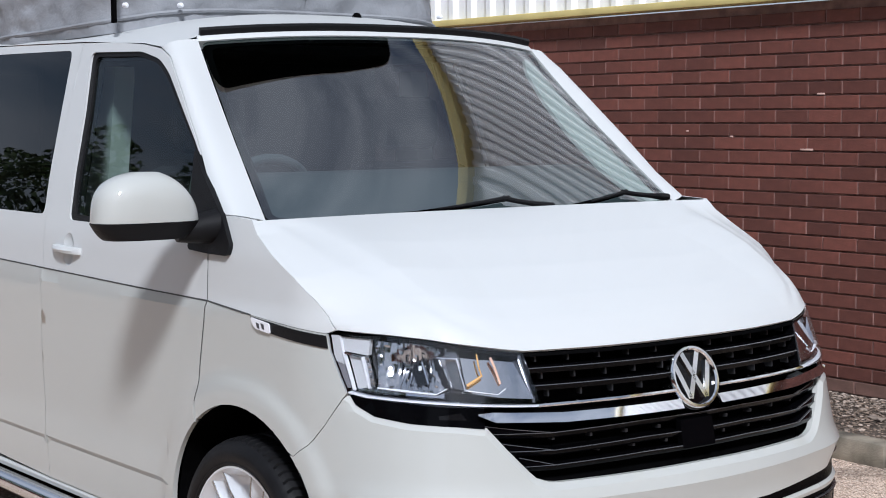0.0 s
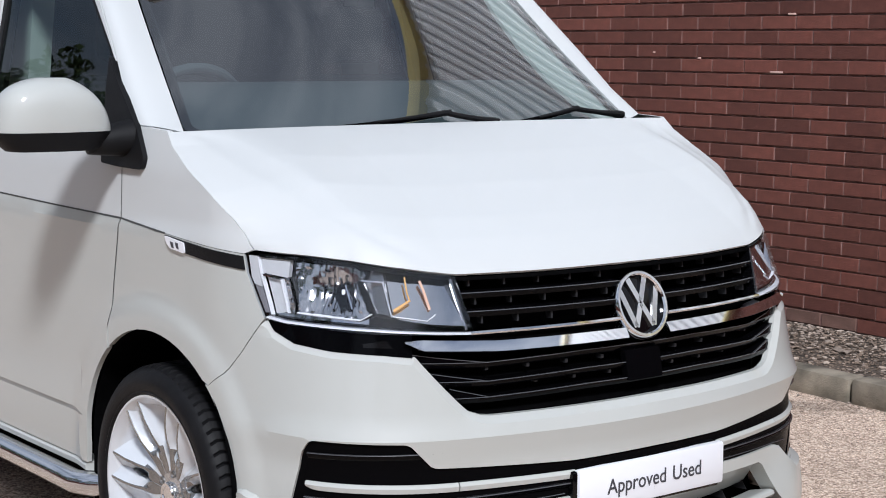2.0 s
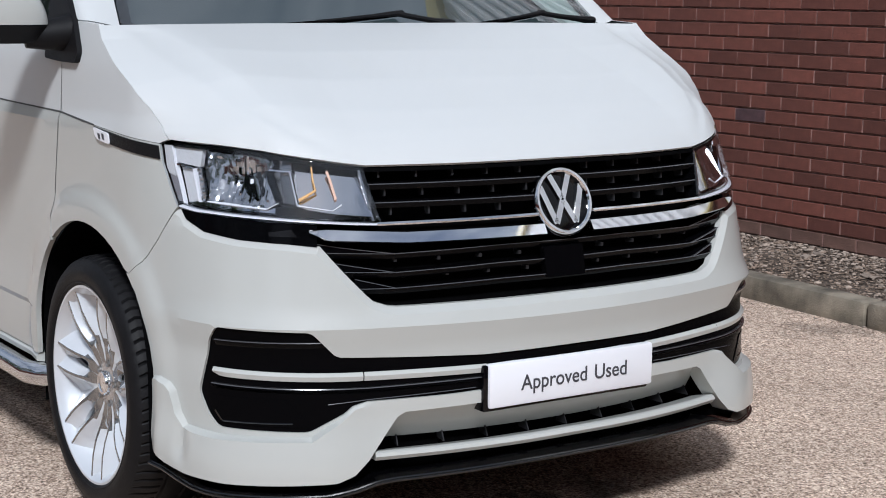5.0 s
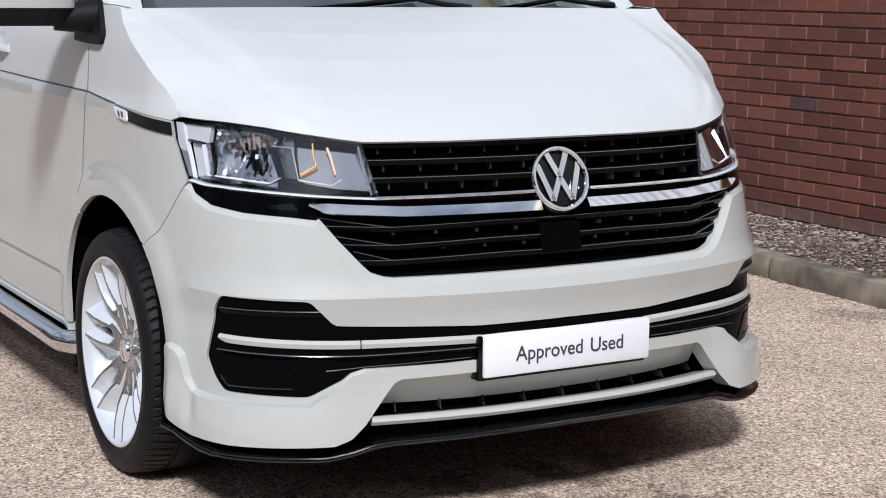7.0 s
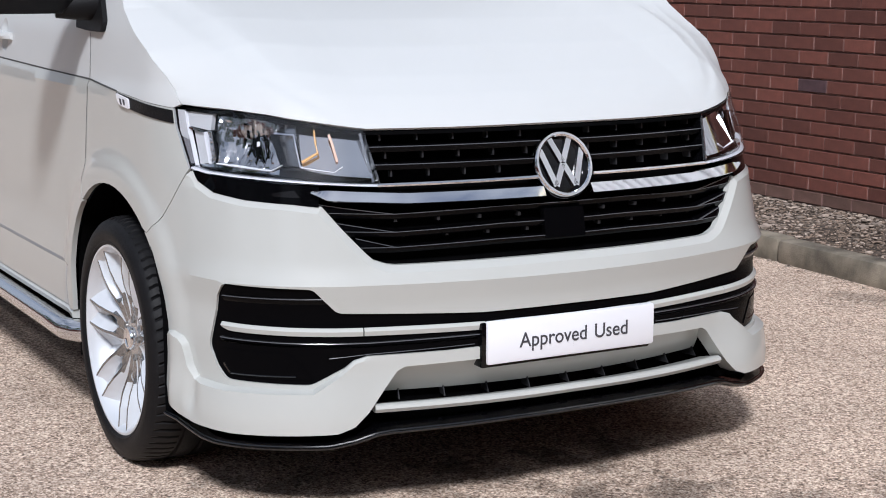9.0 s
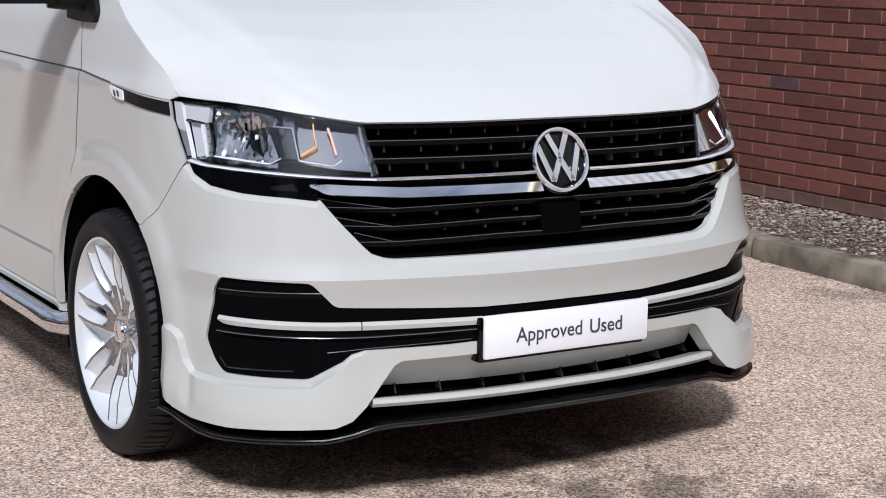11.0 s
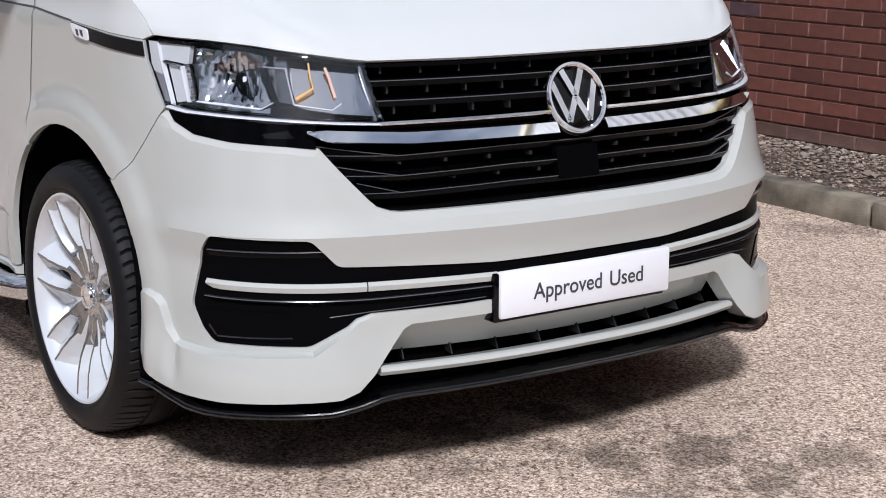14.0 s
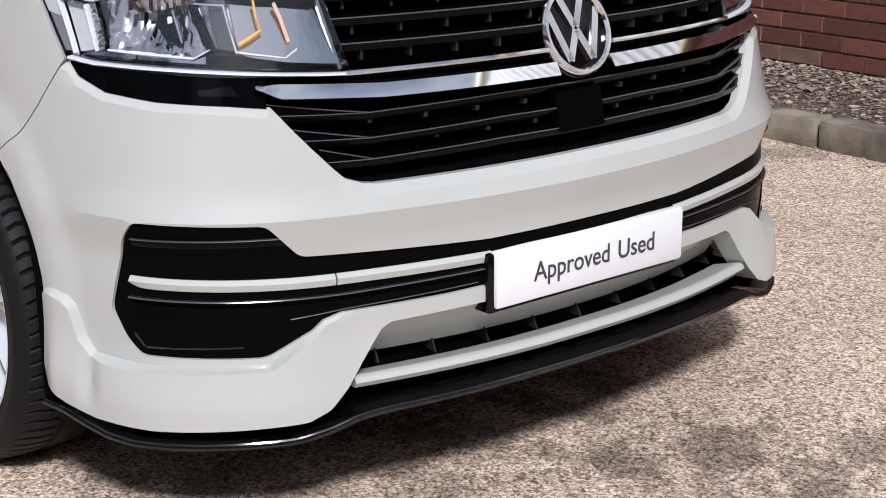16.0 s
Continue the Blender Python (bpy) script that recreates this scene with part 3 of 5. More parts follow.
# under-lamp blanks, chrome bars and grilles
panel("grille_backing", [mirrored([(0, .985), (.565, .985), (.54, .84), (.72, .845), (.68, .775), (.52, .635), (0, .635)])], MATT, van, off=-.060, thick=.01)
for side in (-1, 1):
    panel("lamp_blank", [[(.685, .843), (.685, .793), (.758, .799), (.898, .805), (1.009, .817), (1.068, .842), (1.088, .866), (1.0, .858), (.85, .850)]], SLAT, van, off=-.008, thick=.03, side=side)
    panel("lamp_blank_lens", [[(.736, .816), (.752, .834), (.815, .826), (.812, .817)]], material("smoked_plastic", (.004, .0035, .004), .15, spec=.4), van, off=-.006, thick=.003, side=side)
    strip("chrome_bar", run(.074, .705, 40), level((.06, .812), (.46, .811), (.66, .822), (.705, .831)),
          lambda s: [(-.03, .013 * min(1, max(.02, (.71 - s) / .05))), (.001, .013 * min(1, max(.02, (.71 - s) / .05))), (.006, .002), (.011, -.010 * min(1, max(.02, (.71 - s) / .05))), (.007, -.013 * min(1, max(.02, (.71 - s) / .05))), (-.03, -.013 * min(1, max(.02, (.71 - s) / .05)))],
          CHROME, van, "broad polished chrome grille bar", side=side)
    strip("chrome_line", run(.088, .53, 24), level((.06, .849), (.53, .845)), [(-.03, .005), (.0, .004), (.003, 0), (0, -.004), (-.03, -.005)], CHROME, van, "thin chrome grille line", side=side)
    for k, z in enumerate((.935, .892)):
        strip("grille_slat", run(.062 + .024 * k, .545 - .012 * k, 24), level((0, z), (.5, z - .002)), [(-.05, .005), (-.007, .0045), (-.005, .003), (-.004, .001), (-.010, -.010), (-.05, -.012)], SLAT, van, side=side)
        strip("slat_edge", run(.062 + .024 * k, .545 - .012 * k, 24), level((0, z), (.5, z - .002)), [(-.008, .0044), (-.0045, .0040), (-.0032, .0022), (-.008, .001)], EDGEGLINT, van, side=side)
    strip("grille_slat", run(.0, .56, 24), level((0, .977), (.56, .976)), [(-.05, .006), (-.012, .005), (-.008, 0), (-.012, -.005), (-.05, -.006)], SLAT, van, side=side)
    for row, z in enumerate((.957, .914, .870)):
        for k in range(1, 6):
            s = .1 * k - .012 * row + .012
            if s < .52:
                strip("grille_fin", [s - .0025, s + .0025], lambda q: z, [(-.045, .02), (-.016, .015), (-.022, -.008), (-.045, -.01)], FINGREY, van, side=side)
    # three lower slats; past the kink each opens into a facet with two edges
    for k, (mid, kink, high, low, end) in enumerate(((.776, .768, .796, .776, .690), (.733, .724, .750, .730, .638), (.695, .687, .712, .689, .588))):
        zf = level((0, mid), (.20, mid), (.484, kink), (end, (high + low) / 2))

        def facet(s, high=high, low=low, end=end):
            g = max(0.0, (s - .484) / (end - .484)) * (high - low) / 2
            return [(-.058, .004 + g), (-.021, .0038 + g), (-.018, .002 + g), (-.0185, .0005 - g), (-.027, -.011 - g), (-.058, -.013 - g)]

        strip("lower_slat", run(.0, .47, 18) + run(.484, end, 14), zf, facet, SLAT, van, side=side)
        strip("slat_edge", run(.0, .47, 18) + [.484], zf, [(-.022, .0038), (-.0178, .0036), (-.0166, .0022), (-.022, .0012)], EDGEGLINT, van, side=side)
        for to in (high, low):
            strip("slat_edge", run(.484, end, 12), level((.484, kink), (end, to)), [(-.022, .0038), (-.0165, .0036), (-.0155, .0022), (-.022, .0012)], EDGEGLINT, van, side=side)
        for j in range(1, 5):
            q = .115 * j + .02 * (k % 2)
            if q < end - .08:
                strip("grille_stud", [q - .004, q + .004], lambda t: mid + .021, [(-.055, .006), (-.030, .005), (-.032, -.004), (-.055, -.006)], FINGREY, van, side=side)
panel("radar_cover", [rounded([(-.070, .765), (.055, .765), (.055, .690), (-.070, .690)], .006)], INSERT, van, off=-.016, thick=.02)

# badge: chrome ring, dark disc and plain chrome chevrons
badge = new("badge")
badge.parent = van
badge.matrix_local = pose(-.083, 0, .868, 0, -19, 0) @ pose(0, 0, 0, 0, 0, 90)
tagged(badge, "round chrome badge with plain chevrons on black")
ring = lathe([(.078, -.030), (.084, -.030), (.0885, -.024), (.090, -.012), (.089, .02), (.076, .02), (.074, -.018), (.0745, -.026)], 64, True)
part("badge_ring", ring, CHROME, badge)
part("badge_disc", lathe([(.0001, -.016), (.05, -.0155), (.077, -.012), (.077, .02)], 64), GLOSS, badge)


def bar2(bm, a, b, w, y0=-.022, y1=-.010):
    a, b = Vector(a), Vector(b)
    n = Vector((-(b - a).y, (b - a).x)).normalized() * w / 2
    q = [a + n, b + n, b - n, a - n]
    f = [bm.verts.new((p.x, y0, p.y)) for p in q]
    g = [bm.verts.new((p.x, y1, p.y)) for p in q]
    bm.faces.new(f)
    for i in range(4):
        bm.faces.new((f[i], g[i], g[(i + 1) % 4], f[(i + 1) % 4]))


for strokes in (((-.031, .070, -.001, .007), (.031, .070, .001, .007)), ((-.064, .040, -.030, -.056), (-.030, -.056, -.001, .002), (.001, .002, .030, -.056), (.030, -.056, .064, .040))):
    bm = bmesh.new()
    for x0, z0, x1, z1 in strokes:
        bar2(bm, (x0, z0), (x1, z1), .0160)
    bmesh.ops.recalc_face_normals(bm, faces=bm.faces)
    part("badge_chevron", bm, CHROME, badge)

# number plate
plate = part("number_plate", boxed(-.026, .0, -.26, .26, .382, .494, bevel=.008), PLATE, van, "white dealer plate with dark grey lettering")
part("plate_backing", boxed(-.06, -.008, -.272, .25, .374, .490, bevel=.006), GLOSS, van, "black plate surround")
for word, y0, y1 in (("Approved", -.166, .040), ("Used", .066, .170)):
    font = bpy.data.curves.new("plate_word", "FONT")
    font.body, font.size, font.extrude, font.offset, font.align_y = word, .0545, .0004, .0003, "BOTTOM_BASELINE"
    tmp = bpy.data.objects.new("plate_word", font)
    word_mesh = bpy.data.meshes.new_from_object(tmp)
    bpy.data.objects.remove(tmp)
    word_mesh.materials.append(INK)
    xs = [v.co.x for v in word_mesh.vertices]
    ob = new("plate_word", word_mesh)
    ob.parent = plate
    k = (y1 - y0) / (max(xs) - min(xs))
    ob.matrix_local = Matrix.Translation((.0012, y0 - min(xs) * k, .4205)) @ pose(0, 0, 0, 90, 0, 90) @ Matrix.Diagonal((k, 1, 1, 1))

# ---------------------------------------------------------------- bonnet
seam_s = np.array(SEAM_SIDE)
seam_k = np.linspace(0, len(seam_s) - 1, 61)
seam_s = np.stack([np.interp(seam_k, np.arange(len(seam_s)), seam_s[:, i]) for i in (0, 1)], 1)
SEAM3 = skin(-seam_s[:, 0], seam_s[:, 1])


def bonnet(u, v):
    w = 2 * u - 1
    a = abs(w)
    front = skin(1.137 * w, bonnet_z(1.137 * a))
    c = SEAM3[-1]
    rear = np.array([-.862 + (c[0] + .862) * a ** 3, -c[1] * w, 1.302 + (c[2] - 1.302) * a ** 3])
    p = front + (rear - front) * v
    h = 1 - ease((a - .70) / .30)
    bul = np.interp(v, [0, .04, .10, .2, .4, .65, .85, 1], [0, .022, .040, .054, .060, .044, .020, 0])
    p[2] += bul * h
    d = a - float(np.interp(v, [0, .04, .10, .2, .5, .85, 1], [.47, .51, .61, .68, .74, .80, .84]))
    if 0 < d < .11:
        p[2] -= .0048 * math.sin(math.pi * d / .11) * float(ease(v / .05) * ease((1 - v) / .1))
    f1, r1 = skin(1.137 * math.copysign(1, w), bonnet_z(1.137)), np.array([c[0], -c[1] * math.copysign(1, w), c[2]])
    k = np.linspace(0, 1, len(SEAM3))
    edge = np.array([np.interp(v, k, SEAM3[:, i]) for i in range(3)])
    edge[1] *= -math.copysign(1, w)
    line = f1 + (r1 - f1) * v
    p += (edge - line) * ease((a - .6) / .4)
    return p


part("bonnet", patch(bonnet, 220, 60, .012, (0.3, 0, 1)), WHITE, van, "smooth white painted bonnet")
strip("bonnet_seal", run(-1.13, 1.13, 80), lambda s: bonnet_z(s) - .012, [(-.05, .004), (-.006, .004), (-.006, -.004), (-.05, -.004)], MATT, van)

# ---------------------------------------------------------------- headlamps
LAMP = [(.556, .976), (.70, .993), (.858, 1.0095), (1.0, 1.0195), (1.162, 1.020), (1.150, .975), (1.118, .915), (1.092, .872), (1.02, .862), (.80, .850), (.519, .842)]


def facets(s, z):
    """Tall narrow mirror cells, each set at its own depth."""
    a = np.abs(s)
    k = np.sin(np.floor(a * 95) * 12.9898 + np.floor(z * 28 + np.floor(a * 95) * .37) * 78.233) * 43758.5
    return k - np.floor(k)


def ribbon(points, w):
    """A loop of even width along a line of (s, z) points."""
    pts = [Vector(q) for q in points]
    left, right = [], []
    for k, q in enumerate(pts):
        d = pts[min(k + 1, len(pts) - 1)] - pts[max(k - 1, 0)]
        n = Vector((-d.y, d.x)).normalized() * w / 2
        left.append(tuple(q + n))
        right.append(tuple(q - n))
    return left + right[::-1]


def headlamp(side):
    lamp = new("headlight")
    lamp.parent = van
    tagged(lamp, "clear headlight with chrome reflectors and white light guides")
    P = lambda n, l, m, off, th=.012, **k: panel(n, l, m, lamp, off=off, thick=th, side=side, **k)
    P("lens", [LAMP], LENS, .002, .006)
    P("housing", [LAMP], LAMPGREY, -.055, .01)
    bm = panel_mesh([[(s * side, z) for s, z in (LAMP if side > 0 else LAMP[::-1])]], -.004, .07, .03)
    bmesh.ops.delete(bm, geom=[f for f in bm.faces if len(f.verts) == 3], context="FACES_ONLY")
    part("housing_wall", bm, GLOSS, lamp)
    # chrome sill along the lamp's foot; lower strip painted white for its bright reflection
    sill = level((.522, .843), (.785, .8565), (1.04, .866), (1.09, .874))
    strip("chrome_sill", run(.522, 1.090, 30), sill, [(-.05, .002), (-.012, .002), (-.003, .001), (-.003, -.002), (-.05, -.003)], PLATE, lamp, side=side)
    strip("chrome_sill", run(.522, 1.090, 30), lambda q: sill(q) + .0075, [(-.05, .002), (-.018, .002), (-.010, -.0015), (-.05, -.002)], CHROME, lamp, side=side)
    P("sill_recess", [[(.80, .884), (.72, .880), (.64, .868), (.535, .862), (.525, .846), (.80, .864)]], GLOSS, -.016, .006)
    P("reflector_foot", [[(1.072, .884), (1.01, .8865), (.824, .875), (.800, .882), (.800, .869), (1.05, .879)]], MIRROR, -.013, .006)
    # outer end: pale side window, white block and the tall marker guide between chrome lines
    P("side_reflector", [[(1.158, 1.017), (1.136, 1.016), (1.116, .944), (1.142, .952)]], LAMPWHITE, -.008, .01)
    P("side_reflector", [[(1.142, .951), (1.116, .943), (1.088, .884), (1.100, .884)]], LAMPMID, -.010, .01)
    P("marker_top", [rounded([(1.128, 1.017), (1.050, 1.016), (1.048, .968), (1.121, .977)], .004)], LAMPWHITE, -.012, .012)
    P("marker", [rounded([(1.112, .966), (1.068, .961), (1.036, .889), (1.070, .882)], .004)], LAMPWHITE, lambda s, z: -.012 - .06 * (np.abs(s) - 1.03) - .05 * (z - .88), .02)
    # two chrome lines painted white for their shine
    P("marker_frame", [ribbon([(1.132, 1.014), (1.118, .970), (1.078, .880)], .0035)], PLATE, -.007, .01)
    P("marker_frame", [ribbon([(1.066, .963), (1.034, .886)], .003)], PLATE, -.009, .012)
    P("marker_frame", [ribbon([(1.120, .973), (1.066, .964)], .004)], CHROME, -.009, .012)
    P("marker_edge", [[(1.062, .967), (1.050, .967), (1.018, .890), (1.030, .887)]], REFLECTOR, lambda s, z: -.012 - .006 * np.abs(np.sin(z * 420)), .012, step=.004, sharp=12)
    # fluted main reflector with its dark bulb shield
    P("reflector", [rounded([(1.045, 1.016), (.790, .999), (.836, .966), (.797, .893), (.824, .878), (1.010, .890)], .010)], REFLECTOR,
      lambda s, z: -.009 - .036 * np.exp(-(((np.abs(s) - .91) / .09) ** 2 + ((z - .935) / .05) ** 2)) - .12 * (z - .935) - .008 * facets(s, z), .01, step=.006, sharp=12)
    P("shield", [rounded([(.902, .957), (.878, .961), (.866, .930), (.852, .900), (.888, .905), (.914, .931)], .008)], GLOSS, -.020, .02)
    # white patch painted for the highlight on the shield
    P("shield_edge", [rounded([(.889, .946), (.879, .946), (.877, .936), (.887, .934)], .002)], PLATE, -.017, .01)
    P("shield_edge", [ribbon([(.879, .957), (.864, .928), (.852, .903)], .004)], CHROME, -.017, .01)
    # black blade and grey wall between the two reflectors
    P("divider", [[(.843, .966), (.824, .965), (.781, .889), (.797, .888)]], GLOSS, -.012, .02)
    P("divider_wall", [[(.810, .998), (.766, .993), (.741, .889), (.782, .893)]], LAMPGREY, lambda s, z: -.014 - .30 * np.clip(np.abs(s) - .74, 0, 1), .02)
    P("divider_cap", [ribbon([(.828, .969), (.764, .966)], .003)], CHROME, -.008, .012)
    P("reflector_post", [ribbon([(.764, .968), (.737, .887)], .004)], CHROME, -.008, .02)
    # smooth inner reflector up to the inner corner, with a pale end frame
    P("inner_reflector", [rounded([(.560, .974), (.758, .995), (.733, .889), (.716, .880), (.64, .870), (.540, .862)], .006)], MIRROR,
      lambda s, z: -.002 - .25 * (z - .86) + .0015 * np.sin((np.abs(s) - .55) * 30), .006, step=.02)
    P("end_frame", [ribbon([(.566, .970), (.538, .852)], .006)], LAMPGREY, -.006, .012)
    for pts in (((1.008, .889), (.824, .8785), (.792, .893)), ((.735, .888), (.642, .8765), (.617, .890))):
        for (s0, z0), (s1, z1) in zip(pts, pts[1:]):
            strip("light_guide", run(min(s0, s1), max(s0, s1), 6), level(*sorted([(s0, z0), (s1, z1)])), [(-.03, .0016), (-.006, .0016), (-.004, 0), (-.007, -.0016), (-.03, -.0016)], PLATE, lamp, side=side)
    if side < 0:
        part("indicator", tube([skin(side * s, z, -.003) for s, z in ((.7006, .978), (.697, .955), (.6946, .941), (.688, .9245), (.7165, .909), (.733, .901))], [.0022, .0022, .0022, .003, .0042, .004], 8), AMBER, lamp, "amber light guide")
        P("indicator", [ribbon([(.657, .968), (.6465, .946), (.6325, .903)], .007)], PEACH, -.004, .006, label="pale amber light guide")
    c = skin(side * .885, .938, -.04)
    bulb = bmesh.new()
    bmesh.ops.create_icosphere(bulb, subdivisions=2, radius=.014, matrix=Matrix.Translation(c))
    part("bulb_shield", bulb, GLOSS, lamp)
    return lamp


for side in (-1, 1):
    headlamp(side)

# ---------------------------------------------------------------- wings, doors and flanks
for side in (-1, 1):
    wing = new("front_wing")
    wing.parent = van
    lower = [(1.166, 1.019), (1.30, 1.030), (1.467, 1.043), (1.706, 1.062), (1.714, 1.01), (1.740, .885), (1.758, .770)] + arch_edge(54, 131, 1) + [(1.267, .687), (1.2145, .724), (1.1605, .782), (1.093, .871), (1.122, .915), (1.154, .975)]
    panel("wing_panel", [lower], GREY, wing, side=side, step=.02, label="warm grey painted front wing")
    upper = [(1.166, 1.0205)] + [(1.30, 1.0315), (1.467, 1.0445), (1.706, 1.0635), (1.712, 1.13), (1.716, 1.19), (1.715, 1.30), (1.657, 1.306), (1.520, 1.300)] + [(s + .003, z) for s, z in SEAM_SIDE[::-1][1:-1]] + [(1.142, 1.030)]
    panel("wing_top", [upper], WHITE, wing, side=side, step=.02, label="white painted upper wing")
    panel("wing_strip", [[(1.166, 1.0145), (1.30, 1.026), (1.467, 1.041), (1.46, 1.022), (1.44, 1.010), (1.30, .996), (1.158, .982)]], TEXBLACK, wing, off=.004, thick=.006, side=side, label="ribbed black side trim strip")
    panel("wing_emblem", [rounded([(1.375, 1.030), (1.462, 1.040), (1.452, 1.020), (1.435, 1.010), (1.37, 1.003)], .006)], PLATE, wing, off=.008, thick=.006, side=side, label="small bright side emblem")
    for q in (1.398, 1.421):
        panel("emblem_bar", [[(q, 1.026), (q + .012, 1.028), (q + .006, 1.014), (q - .004, 1.012)]], INK, wing, off=.0095, thick=.002, side=side)

    # front door
    door = new("front_door")
    door.parent = van
    skin_low = [(1.714, 1.060), (2.10, 1.066), (2.50, 1.072), (2.832, 1.077), (2.838, .80), (2.815, .36), (1.914, .36)] + [p for p in arch_edge(0, 52, 1)] + [(1.764, .770), (1.748, .885), (1.722, 1.01)]
    panel("door_skin", [skin_low], GREY, door, side=side, step=.03, label="warm grey lower door skin", sharp=14, lines=[[(1.95, z), (2.79, z)] for z in (.478, .490, .506)])
    frame_loop = [(1.714, 1.0615), (2.10, 1.0675), (2.50, 1.0735), (2.832, 1.0785), (2.84, 1.40), (2.845, 1.838), (2.60, 1.832), (2.385, 1.817), (2.261, 1.799), (2.191, 1.770), (2.07, 1.664), (1.894, 1.503), (1.767, 1.370), (1.72, 1.33), (1.722, 1.19)]
    hole = rounded([(2.757, 1.804), (2.39, 1.795), (2.25, 1.766), (2.167, 1.719), (1.891, 1.495), (1.80, 1.402), (1.778, 1.36), (1.775, 1.245), (2.66, 1.247), (2.708, 1.6)], .03)
    cup = [(2.636 + .042 * math.cos(k * math.tau / 28), 1.152 + .055 * math.sin(k * math.tau / 28)) for k in range(28)]
    panel("door_frame", [frame_loop, hole, cup], WHITE, door, side=side, step=.03, thick=.03, label="white upper door and window frame")
    inner = rounded([(2.728, 1.788), (2.405, 1.780), (2.270, 1.754), (2.177, 1.702), (1.925, 1.503), (1.84, 1.418), (1.815, 1.36), (1.80, 1.265), (2.635, 1.265), (2.68, 1.6)], .03)
    panel("window_seal", [hole, inner], TEXBLACK, door, off=-.006, thick=.03, side=side)
    # far pane darkened to keep the cab dim behind the windscreen's reflections
    panel("window_glass", [inner], DOORGLASS if side < 0 else DARKGLASS, door, off=-.014, thick=.004, side=side, step=.05)
    # handle: bar over a recessed cup
    panel("handle_cup", [cup], WHITE, door, off=lambda s, z: -.022 * np.clip(1 - ((np.abs(s) - 2.636) / .042) ** 2 - ((z - 1.152) / .055) ** 2, 0, 1), thick=.004, side=side, step=.01)
    grip = lambda s: max(.0, math.sin(math.pi * min(1, max(0, (s - 2.535) / .215)))) ** .45
    strip("handle", run(2.540, 2.745, 18), level((2.5, 1.150), (2.8, 1.153)), lambda s: [(-.002, .011), (.026 * grip(s), .010), (.031 * grip(s), 0), (.026 * grip(s), -.010), (-.002, -.012)], WHITE, door, side=side)

    # side panel with tinted window
    flank = new("side_panel")
    flank.parent = van
    low = [(2.840, 1.077), (3.6, 1.088), (5.15, 1.10), (5.15, .36)] + [(p[0], p[1]) for p in arch_edge(180, 0, 1, 20, REARARCH)[::-1]][::-1] + [(2.823, .36), (2.846, .80)]
    panel("flank_skin", [low], GREY, flank, side=side, step=.04, label="warm grey lower side panel", sharp=14, lines=[[(2.86, z), (4.35, z)] for z in (.478, .490, .506)])
    high = [(2.840, 1.0785), (3.6, 1.0895), (5.15, 1.1015), (5.15, 1.862), (3.588, 1.853), (2.85, 1.839), (2.846, 1.40)]
    whole = rounded([(2.862, 1.258), (3.95, 1.26), (3.98, 1.828), (2.915, 1.816)], .03)
    panel("flank_top", [high, whole], WHITE, flank, side=side, step=.05, label="white upper side panel")
    panel("tinted_window", [whole], DARKGLASS, flank, off=-.002, thick=.006, side=side, step=.05, label="dark tinted side window")

    strip("sill", run(1.92, 4.40, 30), lambda s: .345, [(-.05, .012), (-.006, .012), (.004, .004), (.002, -.01), (-.05, -.02)], GREY, van, side=side)
    # wheel arch liners
    for cx, cz, cr in (ARCH, REARARCH):
        bm = bmesh.new()
        ring0, ring1 = [], []
        for k in range(25):
            a = math.pi * k / 24
            px, pz = cx - (cr + .004) * math.cos(a), cz + (cr + .004) * math.sin(a)
            if k in (0, 24):
                pz = .22
            ring0.append(bm.verts.new((px, side * .935, pz)))
            ring1.append(bm.verts.new((px, side * .60, pz)))
        for k in range(24):
            bm.faces.new((ring0[k], ring0[k + 1], ring1[k + 1], ring1[k]))
        bm.faces.new(ring1)
        part("arch_liner", bm, MATT, van)



def seam(points, side, width=.012, off=-.008, mat=None, name="panel_gap"):
    bm = bmesh.new()
    pts = [Vector(a).lerp(Vector(b), k / 12) for a, b in zip(points, points[1:]) for k in range(12)] + [Vector(points[-1])]
    rows = []
    for k, p in enumerate(pts):
        a, b = pts[max(0, k - 1)], pts[min(len(pts) - 1, k + 1)]
        d = b - a
        n = Vector((-d.y, d.x)).normalized() * width / 2 if d.length > 1e-6 else Vector((width / 2, 0))
        rows.append([bm.verts.new(skin(side * (p.x + n.x * q), p.y + n.y * q, off)) for q in (-1, 1)])
    for a, b in zip(rows, rows[1:]):
        bm.faces.new((a[0], a[1], b[1], b[0]))
    part(name, bm, mat or SEAM, van)


for side in (-1, 1):
    seam([(q + .005, z) for q, z in SEAM_SIDE], side, .008)
    seam([(1.709, 1.064), (1.7165, 1.01), (1.7425, .885), (1.7605, .770)], side, .0030, .0010)
    seam([(1.7165, 1.19), (1.7095, 1.066)], side, .0030, .0010)
    seam([(1.094, .870), (1.160, .782), (1.214, .724), (1.268, .688)], side)
    seam([(1.710, 1.32), (1.719, 1.19), (1.710, 1.064), (1.718, 1.01), (1.744, .885), (1.762, .770)], side)
    seam([(2.8425, 1.83), (2.843, 1.40), (2.836, 1.078)], side, .010, .0008, WHITE, "gap_flange")
    seam([(2.836, 1.078), (2.842, .80), (2.819, .36)], side, .010, .0008, GREY, "gap_flange")
    seam([(1.47, 1.0447), (1.71, 1.0632), (2.10, 1.0672), (2.50, 1.0732), (2.836, 1.0782), (3.6, 1.0892), (5.1, 1.1005)], side, .0045, .0012, SEAM, "colour_split")

